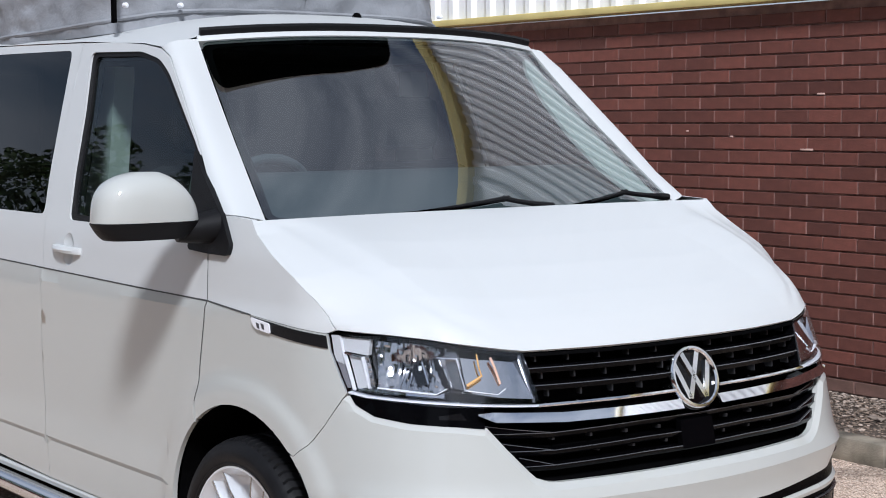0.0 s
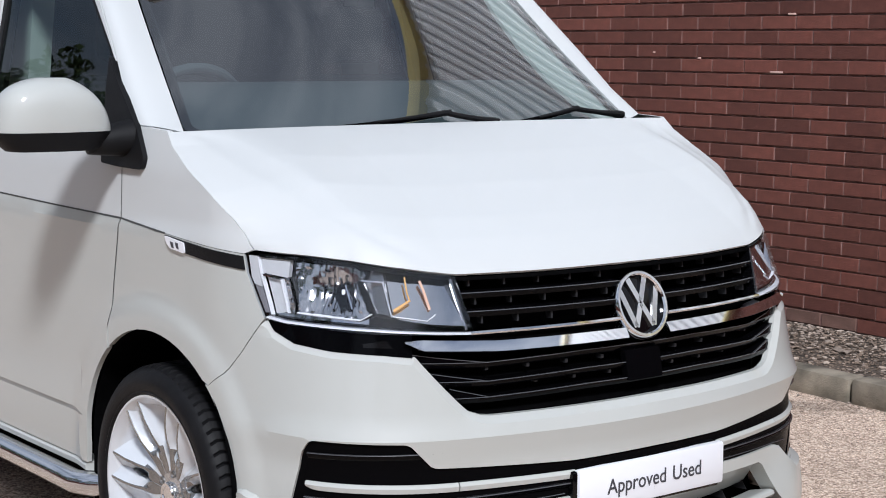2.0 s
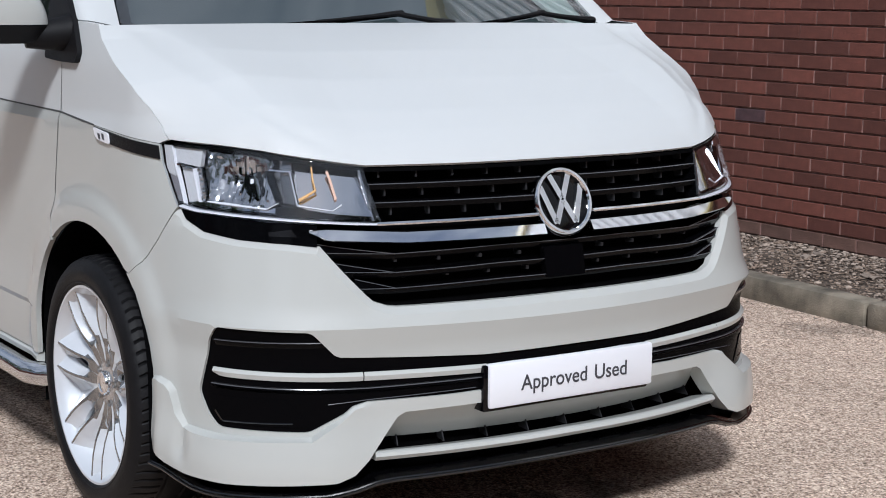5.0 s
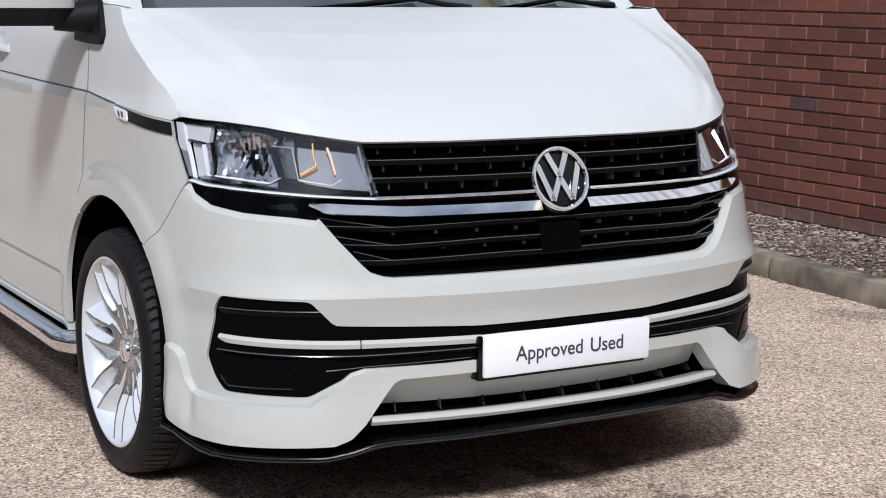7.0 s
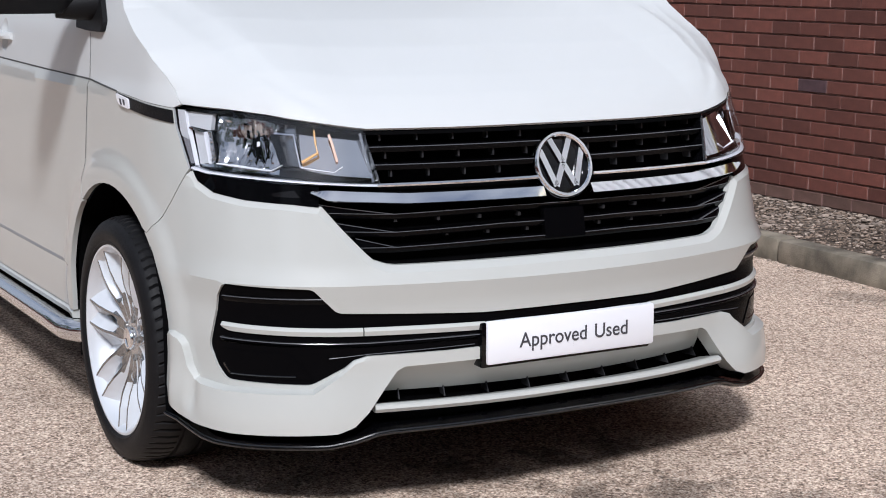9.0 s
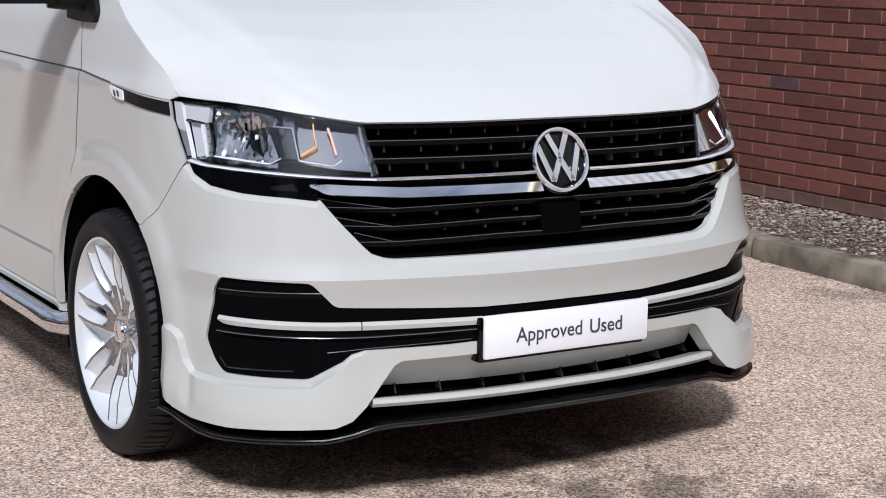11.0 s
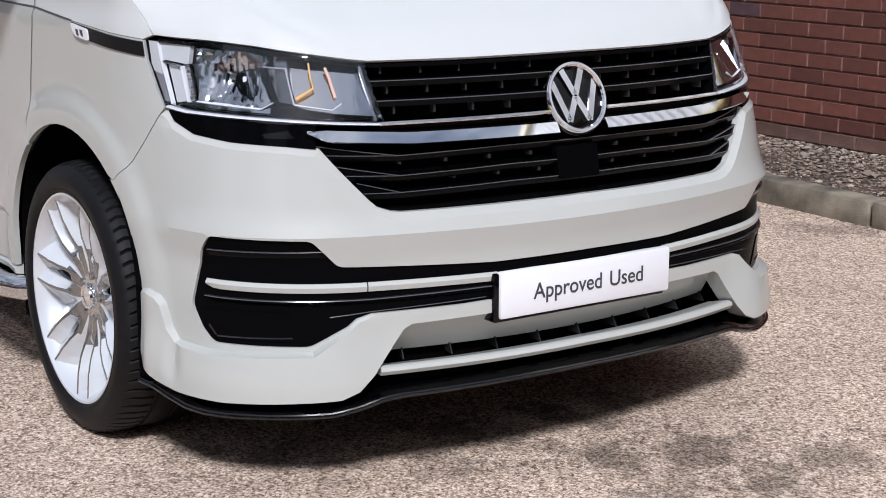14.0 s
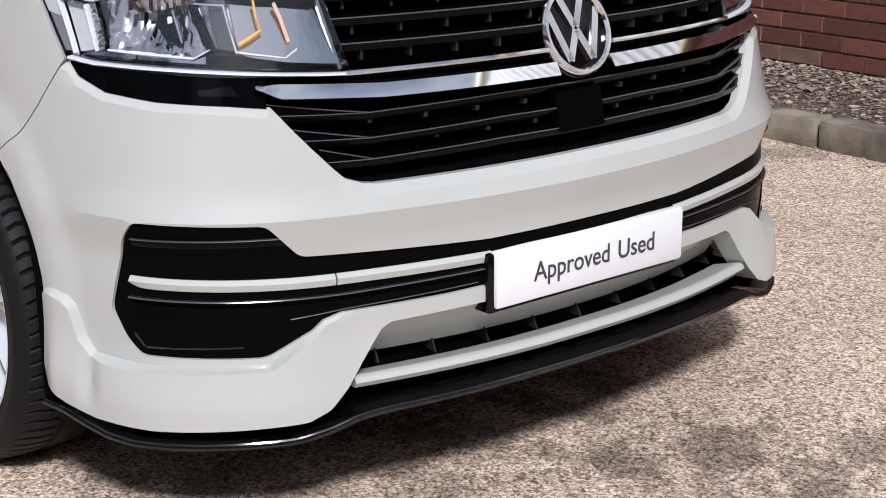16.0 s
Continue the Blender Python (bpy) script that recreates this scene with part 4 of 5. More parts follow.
# ---------------------------------------------------------------- windscreen, pillars and roof
LOWC, UPC = Vector((-.948, .812, 1.288)), Vector((-1.555, .686, 1.826))


def screen(u, v, off=0.0):
    u, v = np.asarray(u, float), np.asarray(v, float)
    b = 1 - np.abs(u) ** 2.4
    lo = np.stack([LOWC.x + .075 * b, LOWC.y * u, LOWC.z - .012 * b], -1)
    hi = np.stack([UPC.x + .105 * b, UPC.y * u, UPC.z + .028 * b], -1)
    p = lo + (hi - lo) * v[..., None]
    d = np.stack([.62 + 0 * u, .30 * u * np.abs(u), .78 + 0 * u], -1)
    d /= np.linalg.norm(d, axis=-1)[..., None]
    off = np.asarray(off, float) + (.018 - .030 * np.abs(u) ** 2.2) * 4 * v * (1 - v) * (.7 + .6 * v)
    return p + d * off[..., None]


edge_u = rounded([(-.995, .0), (.995, .0), (.99, .985), (-.99, .985)], .04)
panel("windscreen", [edge_u], SCREEN, van, thick=.005, step=.05, surf=screen, label="raked glass windscreen with reflections")
band = rounded([(-.965, .03), (.985, .03), (.98, .965), (-.955, .965)], .05)
panel("screen_border", [edge_u, band], MATT, van, off=-.012, thick=.004, step=.05, surf=screen)
strip("roof_trim", run(-.985, .985, 40), lambda s: 1.0, [(-.03, .014), (.014, .013), (.024, .020), (.026, .032), (.018, .038), (-.03, .038)], TEXBLACK, van, "matt black strip over the windscreen", surf=screen)
strip("screen_head", run(-1.0, 1.0, 40), lambda s: 1.0, [(-.03, -.010), (.002, -.010), (.006, .0), (.006, .017), (-.03, .02)], WHITE, van, surf=screen)

PILLAR = [(1.52, 1.297), (1.660, 1.309), (1.760, 1.374), (1.888, 1.507), (2.064, 1.668), (2.185, 1.774), (2.255, 1.803)]
for side in (-1, 1):
    def pillar(u, v, side=side):
        k = np.linspace(0, 1, len(PILLAR) - 1)
        s = np.interp(v, k, [p[0] for p in PILLAR[1:]])
        z = np.interp(v, k, [p[1] for p in PILLAR[1:]])
        a = skin(side * s, z)
        b = screen(side * 1.0, v, .004)
        bulge = np.array([.010, side * .022, .006]) * math.sin(math.pi * u)
        return a + (b - a) * u + bulge
    part("windscreen_pillar", patch(pillar, 10, 30, .01, (1, side * 1.2, .6)), WHITE, van)


RAIL = [skin(q, z) for q, z in ((2.261, 1.803), (2.385, 1.821), (2.837, 1.843), (3.588, 1.857), (5.15, 1.866))]


def roof(u, v):
    w = 2 * u - 1
    a = abs(w)
    v = v ** 1.6
    top = screen(w * .999, 1.0, 0.0)
    x0 = top[0] - .02
    x = x0 + (-4.82 - x0) * v
    xs = [-UPC.x, .04 - UPC.x] + [-p[0] for p in RAIL[1:]]
    ey = np.interp(-x, xs, [UPC.y + .006, RAIL[0][1]] + [p[1] for p in RAIL[1:]])
    ez = np.interp(-x, xs, [UPC.z + .012, RAIL[0][2]] + [p[2] for p in RAIL[1:]])
    crown = ez + (1.945 - ez) * (1 - a ** 2.8)
    nose = (top[2] + .030) * (1 - a ** 6) + ez * a ** 6
    k = float(ease((x0 - x) / .45))
    return Vector((x, ey * w, nose + (crown - nose) * k))


part("roof", patch(roof, 48, 90, .0, (0, 0, 1)), WHITE, van, "white painted roof")
part("tailgate", boxed(-4.86, -4.78, -.90, .90, .36, 1.83, bevel=.03), GREY, van)
part("underbody", boxed(-4.75, -.45, -.58, .58, .22, .42, bevel=.02), MATT, van)
part("underfloor", boxed(-3.48, -1.30, -.88, .88, .26, .40, bevel=.02), MATT, van)
part("radiator_bay", boxed(-.52, -.20, -.60, .60, .22, .9, bevel=.02), MATT, van)


# raised grey canvas of the lifted roof
def canvas(u, v):
    ang = u * math.tau
    c, s = math.cos(ang), math.sin(ang)
    q = 7
    r = (abs(c) ** q + abs(s) ** q) ** (-1 / q)
    x, y = -3.22 + 1.22 * c * r, .74 * s * r
    lift = .78 + (x + 2.0) * .32
    base = 1.93 - .05 * abs(y / .74) ** 4
    z = base - .02 + (lift + .02) * v
    fold = .010 * math.sin(7 * v + 40 * u) * v * (1 - v) * 4 + .030 * noise.noise(Vector((x * 3, y * 5, z * 7))) + .014 * noise.noise(Vector((x * 9, y * 12, z * 16)))
    return Vector((x + fold * c, y + fold * s, z))


pop = new("roof_canvas")
pop.parent = van
part("canvas_wall", patch(canvas, 320, 60, 0, None), CANVAS, pop, "creased grey canvas of the raised roof")
part("canvas_hem", tube([canvas(k / 120, .06) + Vector((.004, 0, 0)) for k in range(120)], .008, 6, True), CANVAS, pop)


def lid_plate(z0, z1, inset):
    # rounded nose, straight sides
    half = .66 - inset
    nose = [(-.09 * abs(y / half) ** 2.2 - inset - (.10 - math.sqrt(max(0, .01 - (abs(y) - half + .10) ** 2)) if abs(y) > half - .10 else 0), y) for y in run(-half, half, 64)]
    plan = nose + [(-2.95 + inset, half), (-2.95 + inset, -half)]
    bm = bmesh.new()
    low, top = ([bm.verts.new((x, y, z)) for x, y in plan] for z in (z0, z1))
    bm.faces.new(low)
    bm.faces.new(top)
    for k in range(len(plan)):
        q = (k + 1) % len(plan)
        bm.faces.new((low[k], low[q], top[q], top[k]))
    bmesh.ops.recalc_face_normals(bm, faces=bm.faces)
    return bm


part("raised_lid", lid_plate(.012, .06, .0), WHITE, pop).matrix_local = pose(-1.36, 0, 2.90, 0, -17.8, 0)
part("lid_lining", lid_plate(.0, .011, .012), MATT, pop).matrix_local = pose(-1.36, 0, 2.90, 0, -17.8, 0)
for y in (-.745,):
    part("canvas_strap", boxed(-2.03, -2.005, y - .006, y + .006, 1.90, 2.60, bevel=.003), MATT, pop)
for y, z in ((-.717, 1.958), (-.511, 1.966), (.601, 1.965)):
    part("canvas_stud", lathe([(.0001, -.012), (.006, -.010), (.009, -.004), (.009, .01)], 16), PLATE, pop).matrix_local = pose(-1.985, y, z, 0, 0, 90)
part("roof_aerial", lathe([(.0001, -.017), (.009, -.015), (.015, -.008), (.018, 0), (.0001, 0)], 20), MATT, van, "small black roof aerial dome").matrix_local = pose(-1.83, 0.11, 1.938, -90, 0, 0)

# wipers
for a0, a1, a2 in ((-.50, .035, .25), (.30, .70, .96)):
    arm = new("wiper")
    arm.parent = van
    blade = [screen(u, .004 + .058 * (k / 12) ** 1.2, .016) for k, u in enumerate(run(a0, a1, 12))]
    part("wiper_blade", tube([tuple(p) for p in blade], .008, 6), MATT, arm)
    spine = [screen(u, .022 + .038 * (k / 8) ** 1.1, .022) for k, u in enumerate(run(a0 + .2 * (a1 - a0) + .08, a1 + .01, 8))]
    part("wiper_spine", tube([tuple(p) for p in spine], [.003, .004, .004, .005, .006, .006, .007, .008, .008], 8), TEXBLACK, arm)
    lever = [screen(u, .060 - .045 * (k / 8) ** .8, .022 - .006 * k / 8) for k, u in enumerate(run(a1 - .02, a2, 8))]
    part("wiper_arm", tube([tuple(p) for p in lever], [.008, .008, .008, .008, .008, .009, .010, .012, .012], 8), TEXBLACK, arm)


def cowl(u, v):
    w = 2 * u - 1
    a, b = Vector(bonnet(u, 1.0)), Vector(screen(w * .99, .03, .002))
    return a + (b - a) * v + Vector((0, 0, -.012))


part("scuttle", patch(cowl, 30, 2, .01, (0, 0, 1)), TEXBLACK, van)

# side step tubes
for side in (-1, 1):
    y = side * .965
    step = new("side_step")
    step.parent = van
    tagged(step, "polished steel side bar under the sill")
    pts = [(-1.19, side * .86, .30), (-1.215, side * .90, .30), (-1.25, side * .94, .298), (-1.31, y, .296)] + [(x, y, .296) for x in run(-1.45, -3.35, 12)] + [(-3.42, side * .92, .298), (-3.46, side * .86, .30)]
    part("step_tube", tube(pts, .034, 20), STEEL, step)
    for x in (-1.9, -2.9):
        part("step_bracket", boxed(x - .03, x + .03, min(side * .95, side * .7), max(side * .95, side * .7), .285, .30), MATT, step)

# door mirror
for side in (-1,):
    mirror = new("door_mirror")
    mirror.parent = van
    tagged(mirror, "door mirror with warm grey cap and black base")

    def shell(zlo, zhi, grow=1.0):
        bm = bmesh.new()
        rows = []
        for j in range(15):
            t = zlo + (zhi - zlo) * (math.sin(.5 * math.pi * j / 14) if zhi > 1.4 else j / 14)
            ring = []
            for k in range(40):
                a = k * math.tau / 40
                c, s = math.cos(a), math.sin(a)
                r = (abs(c) ** 2.6 + abs(s) ** 2.6) ** (-1 / 2.6)
                h = (t - 1.245) / (1.437 - 1.245)
                wide = .157 * max(.02, 1 - max(0, (h - .25) / .75) ** 2.6) ** .5 * (.86 + .14 * min(1, h / .3))
                deep = .085 * max(.004, 1 - max(0, (h - .35) / .65) ** 3.6) ** .5 * (.75 + .25 * min(1, h / .3))
                lean = .028 * max(0, h) ** 1.5
                if c < 0:
                    wide = .157 * max(.05, 1 - max(0.0, (h - .10) / .90) ** 2.3) ** .70
                else:
                    wide = .157 * max(.06, 1 - max(0.0, (h - .22) / .78) ** 4.6) ** .5
                wide *= .62 + .38 * min(1.0, max(0.0, h + .02) / .27) ** .5
                ring.append(bm.verts.new((-1.075 + grow * deep * s * r, side * (1.125 - lean * .6 + grow * wide * c * r), t)))
            rows.append(ring)
        for a, b in zip(rows, rows[1:]):
            for k in range(40):
                bm.faces.new((a[k], a[(k + 1) % 40], b[(k + 1) % 40], b[k]))
        bm.faces.new(rows[0])
        bm.faces.new(rows[-1])
        bmesh.ops.recalc_face_normals(bm, faces=bm.faces)
        return bm

    part("mirror_cap", shell(1.296, 1.433), GREY, mirror, "warm grey painted mirror cap")
    part("mirror_base", shell(1.247, 1.294, 1.01), TEXBLACK, mirror, "grained black mirror base")
    part("mirror_arm", tube([(-1.07, side * 1.03, 1.265), (-1.06, side * .98, 1.268), (-1.05, side * .91, 1.275)], [.032, .04, .05], 12), TEXBLACK, mirror)
    panel("mirror_foot", [rounded([(1.590, 1.226), (1.596, 1.197), (1.707, 1.198), (1.815, 1.204), (1.838, 1.300), (1.868, 1.430), (1.884, 1.490), (1.822, 1.434), (1.720, 1.355), (1.655, 1.303)], .012)], TEXBLACK, mirror, off=.014, thick=.034, side=side)


# ---------------------------------------------------------------- wheels
def wheel(parent):
    w = new("wheel")
    w.parent = parent
    tagged(w, "silver alloy wheel with seven double spokes and low-profile tyre")
    R = .347
    prof = [(.262, .012), (.270, -.004), (.276, -.008), (.279, -.0065), (.285, -.010), (.306, -.010), (.309, -.0085), (.325, -.004), (.337, .008), (.344, .026), (R, .055), (R, .085), (R - .007, .088), (R - .007, .096), (R, .099),
            (R, .15), (R - .007, .153), (R - .007, .161), (R, .164), (R, .2), (.340, .232), (.32, .25), (.29, .252), (.262, .24)]
    seg = 432
    bm = bmesh.new()
    rings = []
    for i, (r, y) in enumerate(prof):
        ring = []
        for k in range(seg):
            rr = r
            if i in (9, 10, 11) and k % 6 == 0:
                rr -= .008
            a = (k + (1.2 if i == 9 else .4 if i == 10 else 0)) * math.tau / seg
            ring.append(bm.verts.new((rr * math.cos(a), y, rr * math.sin(a))))
        rings.append(ring)
    for a, b in zip(rings, rings[1:]):
        for k in range(seg):
            bm.faces.new((a[k], a[(k + 1) % seg], b[(k + 1) % seg], b[k]))
    bmesh.ops.recalc_face_normals(bm, faces=bm.faces)
    part("tyre", bm, RUBBER, w, "black rubber tyre")
    part("rim", lathe([(.254, .006), (.262, -.003), (.268, -.003), (.270, .004), (.266, .02), (.256, .03), (.246, .06), (.236, .2), (.245, .235), (.225, .235), (.228, .06), (.238, .03), (.246, .014)], 96, True), ALLOY, w, "bright silver rim")
    hub = part("hub", lathe([(.0001, .046), (.033, .046), (.04, .047), (.062, .049), (.080, .056), (.092, .072), (.096, .11), (.0001, .11)], 60), MACHINED, w)
    part("centre_cap", lathe([(.0001, .036), (.022, .036), (.024, .033), (.030, .033), (.033, .038), (.034, .05)], 40), CHROME, w)
    part("brake_disc", lathe([(.06, .115), (.155, .115), (.155, .14), (.06, .14)], 60, True), DISC, w)
    # matt black disc added to put the shade behind the spokes
    part("barrel_shade", lathe([(.0001, .17), (.22, .17), (.225, .2)], 48), MATT, w)
    # seven double spokes: thin ridges that part from a broad root, an eye between them, scoops down to a valley outside
    blade = bmesh.new()
    rows = []
    for j in range(41):
        t = j / 40
        r = .050 + (.2625 - .050) * t
        mid = float(np.interp(r, [.05, .09, .12, .15, .20, .262], [15.0, 14.5, 13.6, 12.0, 9.6, 7.6]))
        face = float(np.interp(r, [.05, .09, .12, .16, .20, .262], [.006, .007, .0055, .0042, .0036, .0034]))
        eye = .013 * math.sin(math.pi * min(1, max(0, (r - .098) / .105))) ** .7
        wall = .030 * float(ease((r - .105) / .045)) * (1 - .45 * float(ease((r - .20) / .06)))
        half = radians(mid) * r
        gap = max(.001, radians(180 / 7) * r - half - face)
        lift = float(np.interp(r, [.05, .09, .12, .16, .20, .2625], [.049, .045, .036, .020, .010, .003]))
        root = float(ease((r - .085) / .05))
        valley = float(np.interp(r, [.05, .095, .12, .16, .21, .2625], [.001, .003, .018, .046, .056, .044]))
        web = min(half - face - .0005, max(.0005, half - face - eye))
        row = []
        for q, d in ((-face - web, wall + .012), (-face - web, wall), (-face - web * .45, wall * .62), (-face, .0016 * root), (-face * .7, .0), (face * .7, .0), (face, .0014 * root),
                     (face + gap * .30, valley * .34), (face + gap * .68, valley * .80), (face + gap, valley)):
            a = radians(mid) + q / r
            row.append(blade.verts.new((r * math.sin(a), lift + d, r * math.cos(a))))
        rows.append(row)
    n = len(rows[0])
    for a, b in zip(rows, rows[1:]):
        for k in range(n):
            blade.faces.new((a[k], a[(k + 1) % n], b[(k + 1) % n], b[k])).material_index = int(k in (3, 4, 5) or (k in (1, 2, 6) and a[0].co.xz.length < .128))
    blade.faces.new(rows[0])
    blade.faces.new(rows[-1])
    bmesh.ops.recalc_face_normals(blade, faces=blade.faces)
    first = part("spoke", blade, ALLOY, w)
    first.data.materials.append(RIDGE)
    mirror_me = first.data.copy()
    mirror_me.transform(Matrix.Diagonal((-1, 1, 1, 1)))
    mirror_me.flip_normals()
    for k in range(7):
        for me in (first.data, mirror_me):
            if k == 0 and me is first.data:
                first.matrix_local = pose(0, 0, 0, 0, 20.7, 0)
                continue
            ob = new("spoke", me)
            ob.parent = w
            ob.matrix_local = pose(0, 0, 0, 0, 20.7 + 360 / 7 * k, 0)
    for k in range(5):
        bolt = lathe([(.0001, .047), (.006, .046), (.008, .043), (.0095, .042), (.0095, .06)], 10)
        part("wheel_bolt", bolt, DISC, w).matrix_local = pose(.056 * math.sin(radians(12 + 72 * k)), .002, .056 * math.cos(radians(12 + 72 * k)))
    return w


first_wheel = wheel(van)
first_wheel.matrix_local = pose(-.885, -.945, .345)
for x, y, turn in ((-.885, .945, 180), (-3.885, -.945, 0), (-3.885, .945, 180)):
    copy_thing(first_wheel, pose(x, y, .345, 0, 40, turn))

# ---------------------------------------------------------------- inside the cab
part("dashboard", patch(lambda u, v: Vector((-.98 - .50 * v + .07 * (1 - (2 * u - 1) ** 2) * (1 - v), -.80 + 1.60 * u, 1.235 + .175 * math.sin(.5 * math.pi * min(1, v / .72)) - .22 * max(0, v - .84) / .16)), 20, 24, .03, (0, 0, 1)), DASH, van, "dark grey dashboard")
wheel_pts = [(-1.60 + .062 * math.sin(a) * 1.2, -.44 + .19 * math.cos(a), 1.285 + .165 * math.sin(a)) for a in [k * math.tau / 40 for k in range(40)]]
steer = new("steering_wheel")
steer.parent = van
part("steering_rim", tube(wheel_pts, .016, 10, True), DASH, steer)
part("steering_boss", boxed(-1.60, -1.54, -.52, -.36, 1.225, 1.325, bevel=.02), DASH, steer)
for y in (-.42, .42):
    seat = new("cab_seat")
    seat.parent = van
    part("seat_back", boxed(-2.02, -1.86, y - .25, y + .25, .80, 1.42, bevel=.06), SEATCLOTH, seat)
    part("seat_cushion", boxed(-1.95, -1.45, y - .26, y + .26, .72, .88, bevel=.05), SEATCLOTH, seat)
    part("headrest", boxed(-2.02, -1.91, y - .13, y + .13, 1.46, 1.66, bevel=.04), SEATCLOTH, seat)
for side in (-1, 1):
    # light trim inside the windscreen pillar, and the belt pillar behind the door glass
    trim = [(.996, .02), (.996, .975), (.945, .965), (.885, .88), (.835, .70), (.815, .50), (.825, .30), (.875, .12), (.93, .03)] if side > 0 else [(-.984, .03), (-.955, .03), (-.945, .5), (-.955, .96), (-.984, .96)]
    panel("pillar_lining", [trim], TRIMLIGHT if side > 0 else SEATCLOTH, van, off=lambda u, v: -.018 - .16 * (1 - np.abs(u)), thick=.012, step=.04, surf=screen)
    bm = bmesh.new()
    for x0, x1, z in ((-2.39, -2.23, 1.05), (-2.315, -2.165, 1.40), (-2.245, -2.165, 1.72), (-2.24, -2.17, 1.76)):
        for y in (.735 - .09 * (z - 1.05), .66 - .09 * (z - 1.05)):
            for x in (x0, x1):
                bm.verts.new((x, side * y, z))
    bm.verts.ensure_lookup_table()
    for k in range(3):
        a = 4 * k
        for q in ((a, a + 1, a + 5, a + 4), (a + 2, a + 3, a + 7, a + 6), (a, a + 2, a + 6, a + 4), (a + 1, a + 3, a + 7, a + 5)):
            bm.faces.new([bm.verts[v] for v in q])
    bm.faces.new([bm.verts[v] for v in (0, 1, 3, 2)])
    bm.faces.new([bm.verts[v] for v in (12, 13, 15, 14)])
    bmesh.ops.recalc_face_normals(bm, faces=bm.faces)
    part("belt_pillar", bm, TRIMLIGHT, van)
# dark panel, itself unseen, added to block the view through the cab
part("cab_view_block", boxed(-2.66, -2.62, -.74, .74, .5, 1.82), SEATCLOTH, van)
part("cabin_floor", boxed(-4.7, -.95, -.86, .86, .42, .50), SEATCLOTH, van)
part("firewall", boxed(-1.02, -.94, -.80, .80, .45, 1.22), MATT, van)
part("headlining", boxed(-4.6, -1.75, -.74, .74, 1.80, 1.83), SEATCLOTH, van)

# ---------------------------------------------------------------- ground, kerb, gravel
bm = bmesh.new()
bmesh.ops.create_grid(bm, x_segments=4, y_segments=4, size=600)
tagged(part("ground", bm, ASPHALT), "worn light brown asphalt with dark stains and painted shade under the van's nose", "ground", kind="structure")

KX, KY = -2.0, 2.752
kerb_dir = Vector((1, -.045, 0)).normalized()
kerb = tagged(new("kerb"), "weathered concrete kerb stones along the asphalt", "kerb", kind="structure")
km = boxed(-.4525, .4525, 0, .125, -.02, .112, bevel=.02)
kstone = None
for k in range(-12, 10):
    p = Vector((KX, KY, 0)) + kerb_dir * (.505 + .914 * k + .457)
    if kstone is None:
        kstone = part("kerb_stone", km, CONCRETE, kerb)
        ob = kstone
    else:
        ob = new("kerb_stone", kstone.data)
        ob.parent = kerb
    ob.matrix_local = pose(p.x, p.y + .004 * math.sin(k * 2.3), .003 * math.sin(k * 1.7), .6 * math.sin(k * 3.1), 0, math.degrees(math.atan2(kerb_dir.y, kerb_dir.x)))

bm = bmesh.new()
for i in range(61):
    x = -13 + 20 * i / 60
    for j, y in enumerate(run(KY - .045 * (x - KX) + .11, 3.66, 6)):
        bm.verts.new((x, y, .088 + .03 * (j / 6) + .012 * noise.noise(Vector((x * 2, y * 3, 0)))))
bm.verts.ensure_lookup_table()
for i in range(60):
    for j in range(6):
        a = i * 7 + j
        bm.faces.new([bm.verts[q] for q in (a, a + 7, a + 8, a + 1)])
tagged(part("gravel_bed", bm, SOIL), "brown earth bed under loose gravel", "gravel bed", kind="structure")

rng = np.random.default_rng(5)
ico = bmesh.new()
bmesh.ops.create_icosphere(ico, subdivisions=1, radius=1.0)
iv = np.array([v.co[:] for v in ico.verts])
ifc = [[v.index for v in f.verts] for f in ico.faces]
ico.free()
verts, faces, pale = [], [], []
for n in range(21000):
    x = rng.uniform(-5.6, 0.2) if n < 20400 else rng.uniform(-12, 6)
    y0 = KY - .045 * (x - KX) + .14
    y = y0 + (3.60 - y0) * rng.uniform() ** .9
    foot = n % 24 == 0
    if foot:  # loose bits along the foot of the kerb
        y = y0 - .14 - .10 * rng.uniform() ** 2
    r = rng.uniform(.003, .0075) * (1.9 if rng.uniform() < .06 else 1) * (.6 if foot else 1)
    sc = np.array([rng.uniform(.9, 1.9), rng.uniform(.6, 1.1), rng.uniform(.25, .6)]) * r
    v = iv * sc * rng.uniform(.75, 1.2, (len(iv), 1))
    a = rng.uniform(0, 6.3)
    v = v @ np.array([[math.cos(a), math.sin(a), 0], [-math.sin(a), math.cos(a), 0], [0, 0, 1]])
    z = r * .3 if foot else .092 + .03 * (y - y0) / (3.6 - y0) + r * rng.uniform(0, .5)
    near_wall = max(0.0, (y - y0) / (3.6 - y0))
    light = rng.uniform() < .09 + .34 * max(0, noise.noise(Vector((x * 2.1, y * 3.0, 1.5)))) + .16 * near_wall ** 3
    if light:
        v = v * rng.uniform(1.0, 1.9)
        z += r * .4
    pale += [int(light)] * len(ifc)
    k = len(verts)
    verts += (v + (x, y, z)).tolist()
    faces += [[i + k for i in f] for f in ifc]
me = bpy.data.meshes.new("gravel")
me.from_pydata(verts, [], faces)
me.materials.append(STONES)
me.materials.append(PALESTONE)
me.polygons.foreach_set("material_index", pale)
tagged(new("gravel", me), "loose pale and brown gravel stones by the wall", "gravel", kind="stuff")

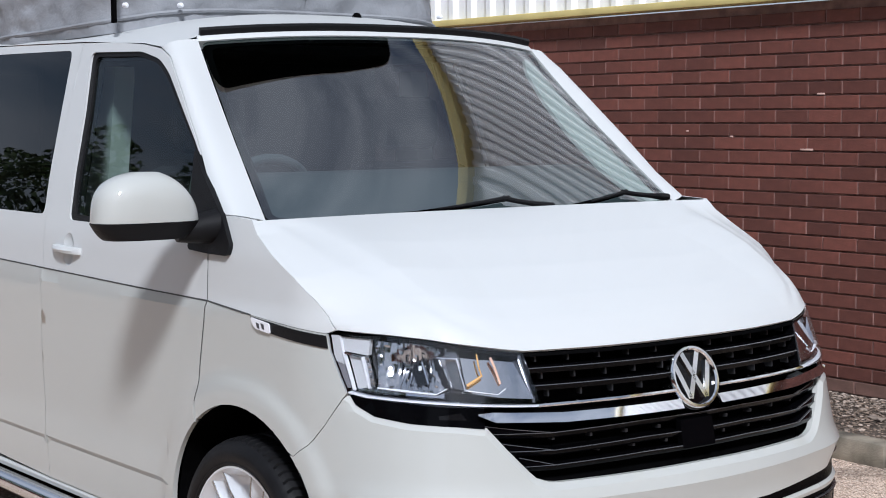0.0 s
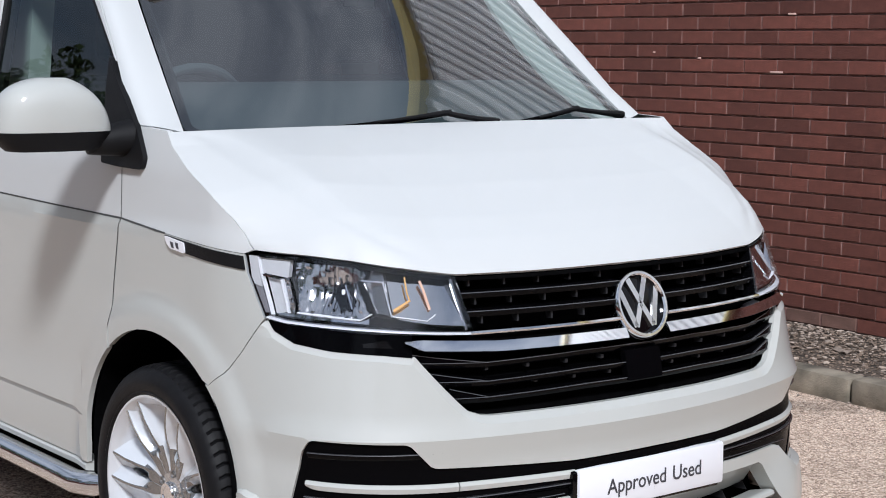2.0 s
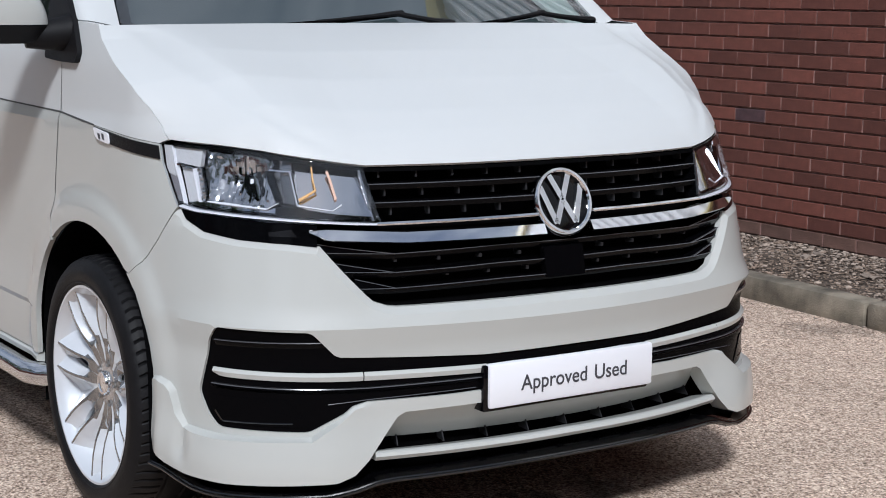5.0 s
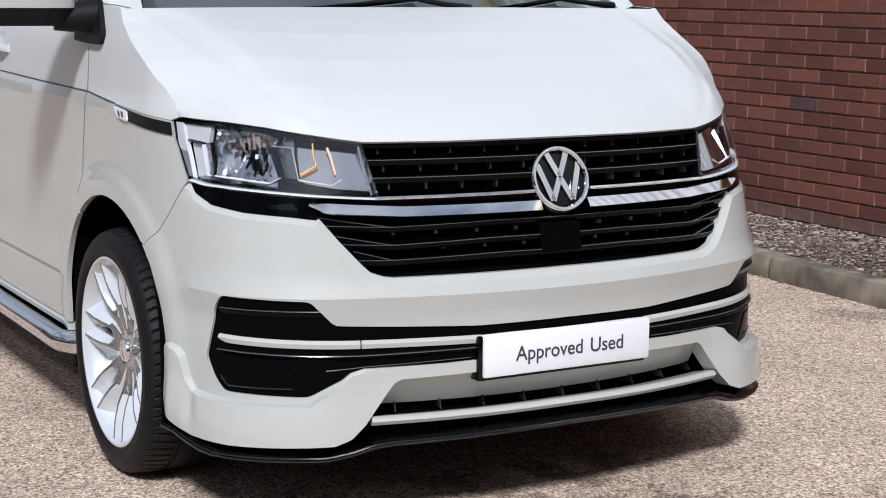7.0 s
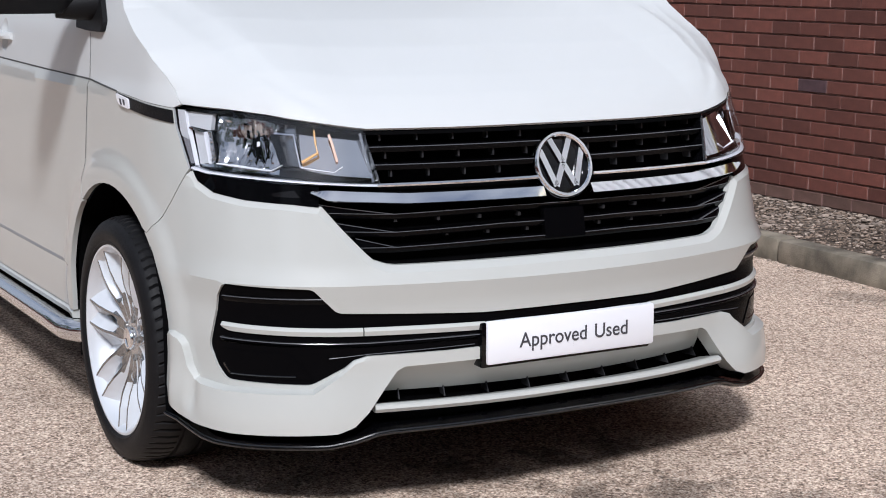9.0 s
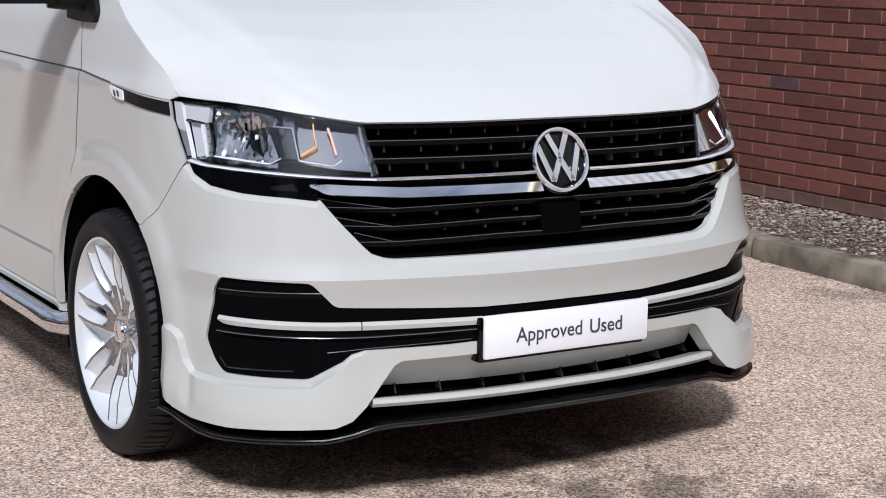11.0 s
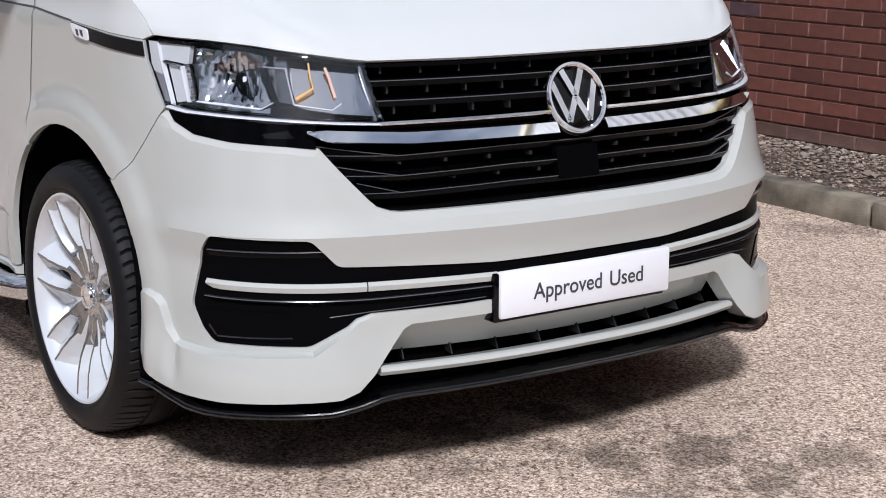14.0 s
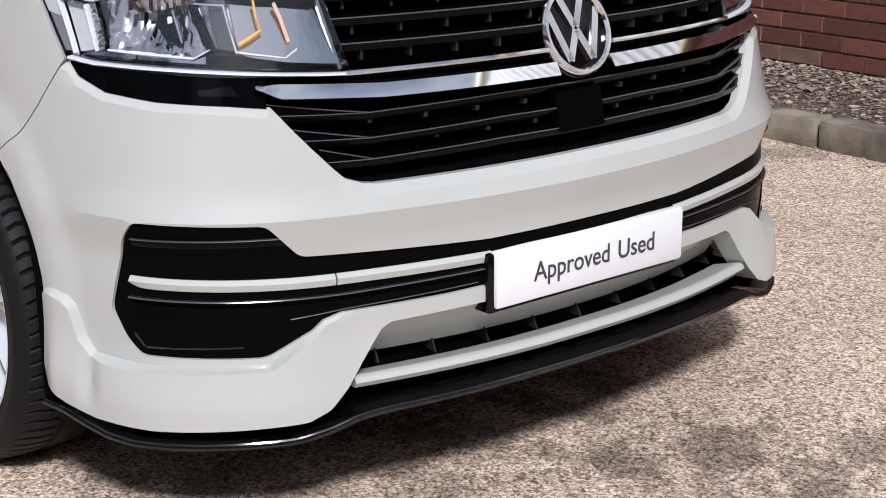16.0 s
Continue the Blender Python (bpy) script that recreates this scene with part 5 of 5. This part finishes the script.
# ---------------------------------------------------------------- building
WY = 3.632
wall = tagged(new("wall_brick"), "dark red brick wall in stretcher bond", "brick wall", kind="structure")
part("mortar_bed", boxed(-16, 9, WY + .013, WY + .30, -.1, 2.19), MORTAR, wall)
brick_me = None
rest_v, rest_f = [], []
cube = boxed(-.1075, .1075, 0, .1, -.0325, .0325, bevel=.003)
cv = np.array([v.co[:] for v in cube.verts])
for i, v in enumerate(cube.verts):
    v.index = i
cf = [[v.index for v in f.verts] for f in cube.faces]
plain = bmesh.new()
box(plain, -.1075, .1075, 0, .1, -.0325, .0325)
pv = np.array([v.co[:] for v in plain.verts])
pf = [[v.index for v in f.verts] for f in plain.faces]
plain.free()
singles = []
for k in range(-9, 19):
    z = .757 + .075 * k
    for n in range(-58, 55):
        x = -3.28 + .1125 + .225 * n + (.1125 if k % 2 else 0)
        if not -15.8 < x < 8.8:
            continue
        dy = rng.uniform(-.002, .002)
        if -4.35 < x < -2.05 and z > .1:
            singles.append((x, WY + dy, z, k == 0 and n == 0))
        else:
            b = len(rest_v)
            rest_v += (pv + (x, WY + dy, z)).tolist()
            rest_f += [[i + b for i in f] for f in pf]
# upright joints, filled nearly flush, where the bed joints lie deep
joint_v, joint_f = [], []
flat = [(a, b, c) for a in (-.0052, .0052) for b in (0, .012) for c in (-.033, .033)]
for k in range(-9, 19):
    for n in range(-42, -4):
        x = -3.28 + .225 * n + .225 * 15 + (.1125 if k % 2 else 0)
        b = len(joint_v)
        joint_v += [(x + a, WY + .0035 + rng.uniform(-.0015, .002) + q, .757 + .075 * k + c) for a, q, c in flat]
        joint_f += [[b + i for i in f] for f in ((0, 1, 5, 4), (2, 6, 7, 3), (0, 4, 6, 2), (1, 3, 7, 5), (0, 2, 3, 1))]
me = bpy.data.meshes.new("upright_joints")
me.from_pydata(joint_v, [], joint_f)
me.materials.append(JOINT)
ob = new("upright_joints", me)
ob.parent = wall
tagged(ob, kind="stuff")

me = bpy.data.meshes.new("bricks")
me.from_pydata(rest_v, [], rest_f)
me.materials.append(BRICKS)
ob = new("bricks", me)
ob.parent = wall
tagged(ob, kind="stuff")
for x, z, w in ((-2.72, 1.403, .085), (-2.63, 1.70, .05), (-3.26, 1.47, .02), (-3.60, 1.50, .018)):
    ob = part("mortar_smear", boxed(x - w / 2, x + w / 2, WY - .004, WY + .01, z - .005, z + .005, bevel=.002), PALE, wall)

tagged(part("yellow_trim", boxed(-16, 9, WY - .09, WY + .05, 2.200, 2.243, bevel=.006), YELLOW), "faded yellow painted metal trim above the bricks", "trim", kind="structure")
bm = bmesh.new()
px = -16.0
prev = None
while px < 9:
    for dx, dy in ((0, 0), (.045, 0), (.068, .032), (.178, .032), (.20, 0)):
        a = bm.verts.new((px + dx, WY - .045 + dy, 2.235))
        b = bm.verts.new((px + dx, WY - .045 + dy, 6.05))
        if prev and (prev[0].co - a.co).length > 1e-6:
            bm.faces.new((prev[0], a, b, prev[1]))
        prev = (a, b)
    px += .20
tagged(part("cladding", bm, CLAD, sharp=20), "white ribbed metal cladding of the building", "cladding", kind="structure")
tagged(part("building_roof", boxed(-16.3, 9.3, WY - .12, 14, 6.02, 6.24, bevel=.01), YELLOW), "yellow painted roof edge of the building", "roof", kind="structure")
tagged(part("wall_end", boxed(-16.0, -15.7, WY, 14, -.1, 6.03), CLAD), "plain white end wall", "wall", kind="structure")
tagged(part("wall_end_east", boxed(8.7, 9.0, WY, 14, -.1, 6.03), CLAD), "plain white end wall", "wall", kind="structure")

# ---------------------------------------------------------------- hedge and low wall that the paint and glass mirror
# east wall and bushes: unseen, after mirrored branches, added to cut low sky light
for corners in ((-38, 9, -10.3, -10.05), (9.0, 9.25, -10.3, 3.6)):
    tagged(part("boundary_wall", boxed(*corners, 0, 1.9, bevel=.01), BRICKS), "low red brick boundary wall", "wall", kind="structure")
for hx, hy, hl, hw in ((-30, -12.6, 6, 1.6), (-19, -12.6, 5, 1.6), (-9, -12.6, 5, 1.6), (2, -12.6, 5, 1.6), (11.4, -7.6, 1.6, 3.6), (11.4, -1.4, 1.6, 3.6), (11.4, 4.6, 1.6, 3.4)):
    verts, faces = [], []
    for n in range(9500):
        t = rng.normal(size=3)
        t /= np.linalg.norm(t)
        rad = rng.uniform(.75, 1.05) ** .5
        tall = 3.55 if hl > hw else 3.3
        c = np.array([hx, hy, tall + .1]) + t * rad * np.array([hl, hw, tall]) * (1 + .25 * math.sin(t[0] * 9) * t[2])
        if c[2] < .2:
            continue
        a, b = rng.normal(size=3), rng.normal(size=3)
        a /= np.linalg.norm(a)
        b -= a * (a @ b)
        b /= np.linalg.norm(b)
        l = rng.uniform(.08, .19)
        k = len(verts)
        verts += [c - a * l, c + b * l * .45, c + a * l, c - b * l * .45]
        faces.append([k, k + 1, k + 2, k + 3])
    bush = tagged(new("laurel_bush"), "dense dark green laurel bush behind a low wall", "bush", "bushes along the boundary")
    me = bpy.data.meshes.new("foliage")
    me.from_pydata([list(v) for v in verts], [], faces)
    me.materials.append(LEAF)
    ob = new("foliage", me)
    ob.parent = bush
    for q in range(5):
        x, y = (hx + (q - 2) * hl * .35, hy) if hl > hw else (hx, hy + (q - 2) * hw * .35)
        part("stem", tube([(x, y, 0), (x + .1, y, 2.0), (x + .05, y + .05, 4.5)], [.06, .045, .02], 7), BARK, bush)

# bricks of the near stretch, each a piece of its own
brick_data = bpy.data.meshes.new("brick")
cube.to_mesh(brick_data)
cube.free()
brick_data.materials.append(BRICK)
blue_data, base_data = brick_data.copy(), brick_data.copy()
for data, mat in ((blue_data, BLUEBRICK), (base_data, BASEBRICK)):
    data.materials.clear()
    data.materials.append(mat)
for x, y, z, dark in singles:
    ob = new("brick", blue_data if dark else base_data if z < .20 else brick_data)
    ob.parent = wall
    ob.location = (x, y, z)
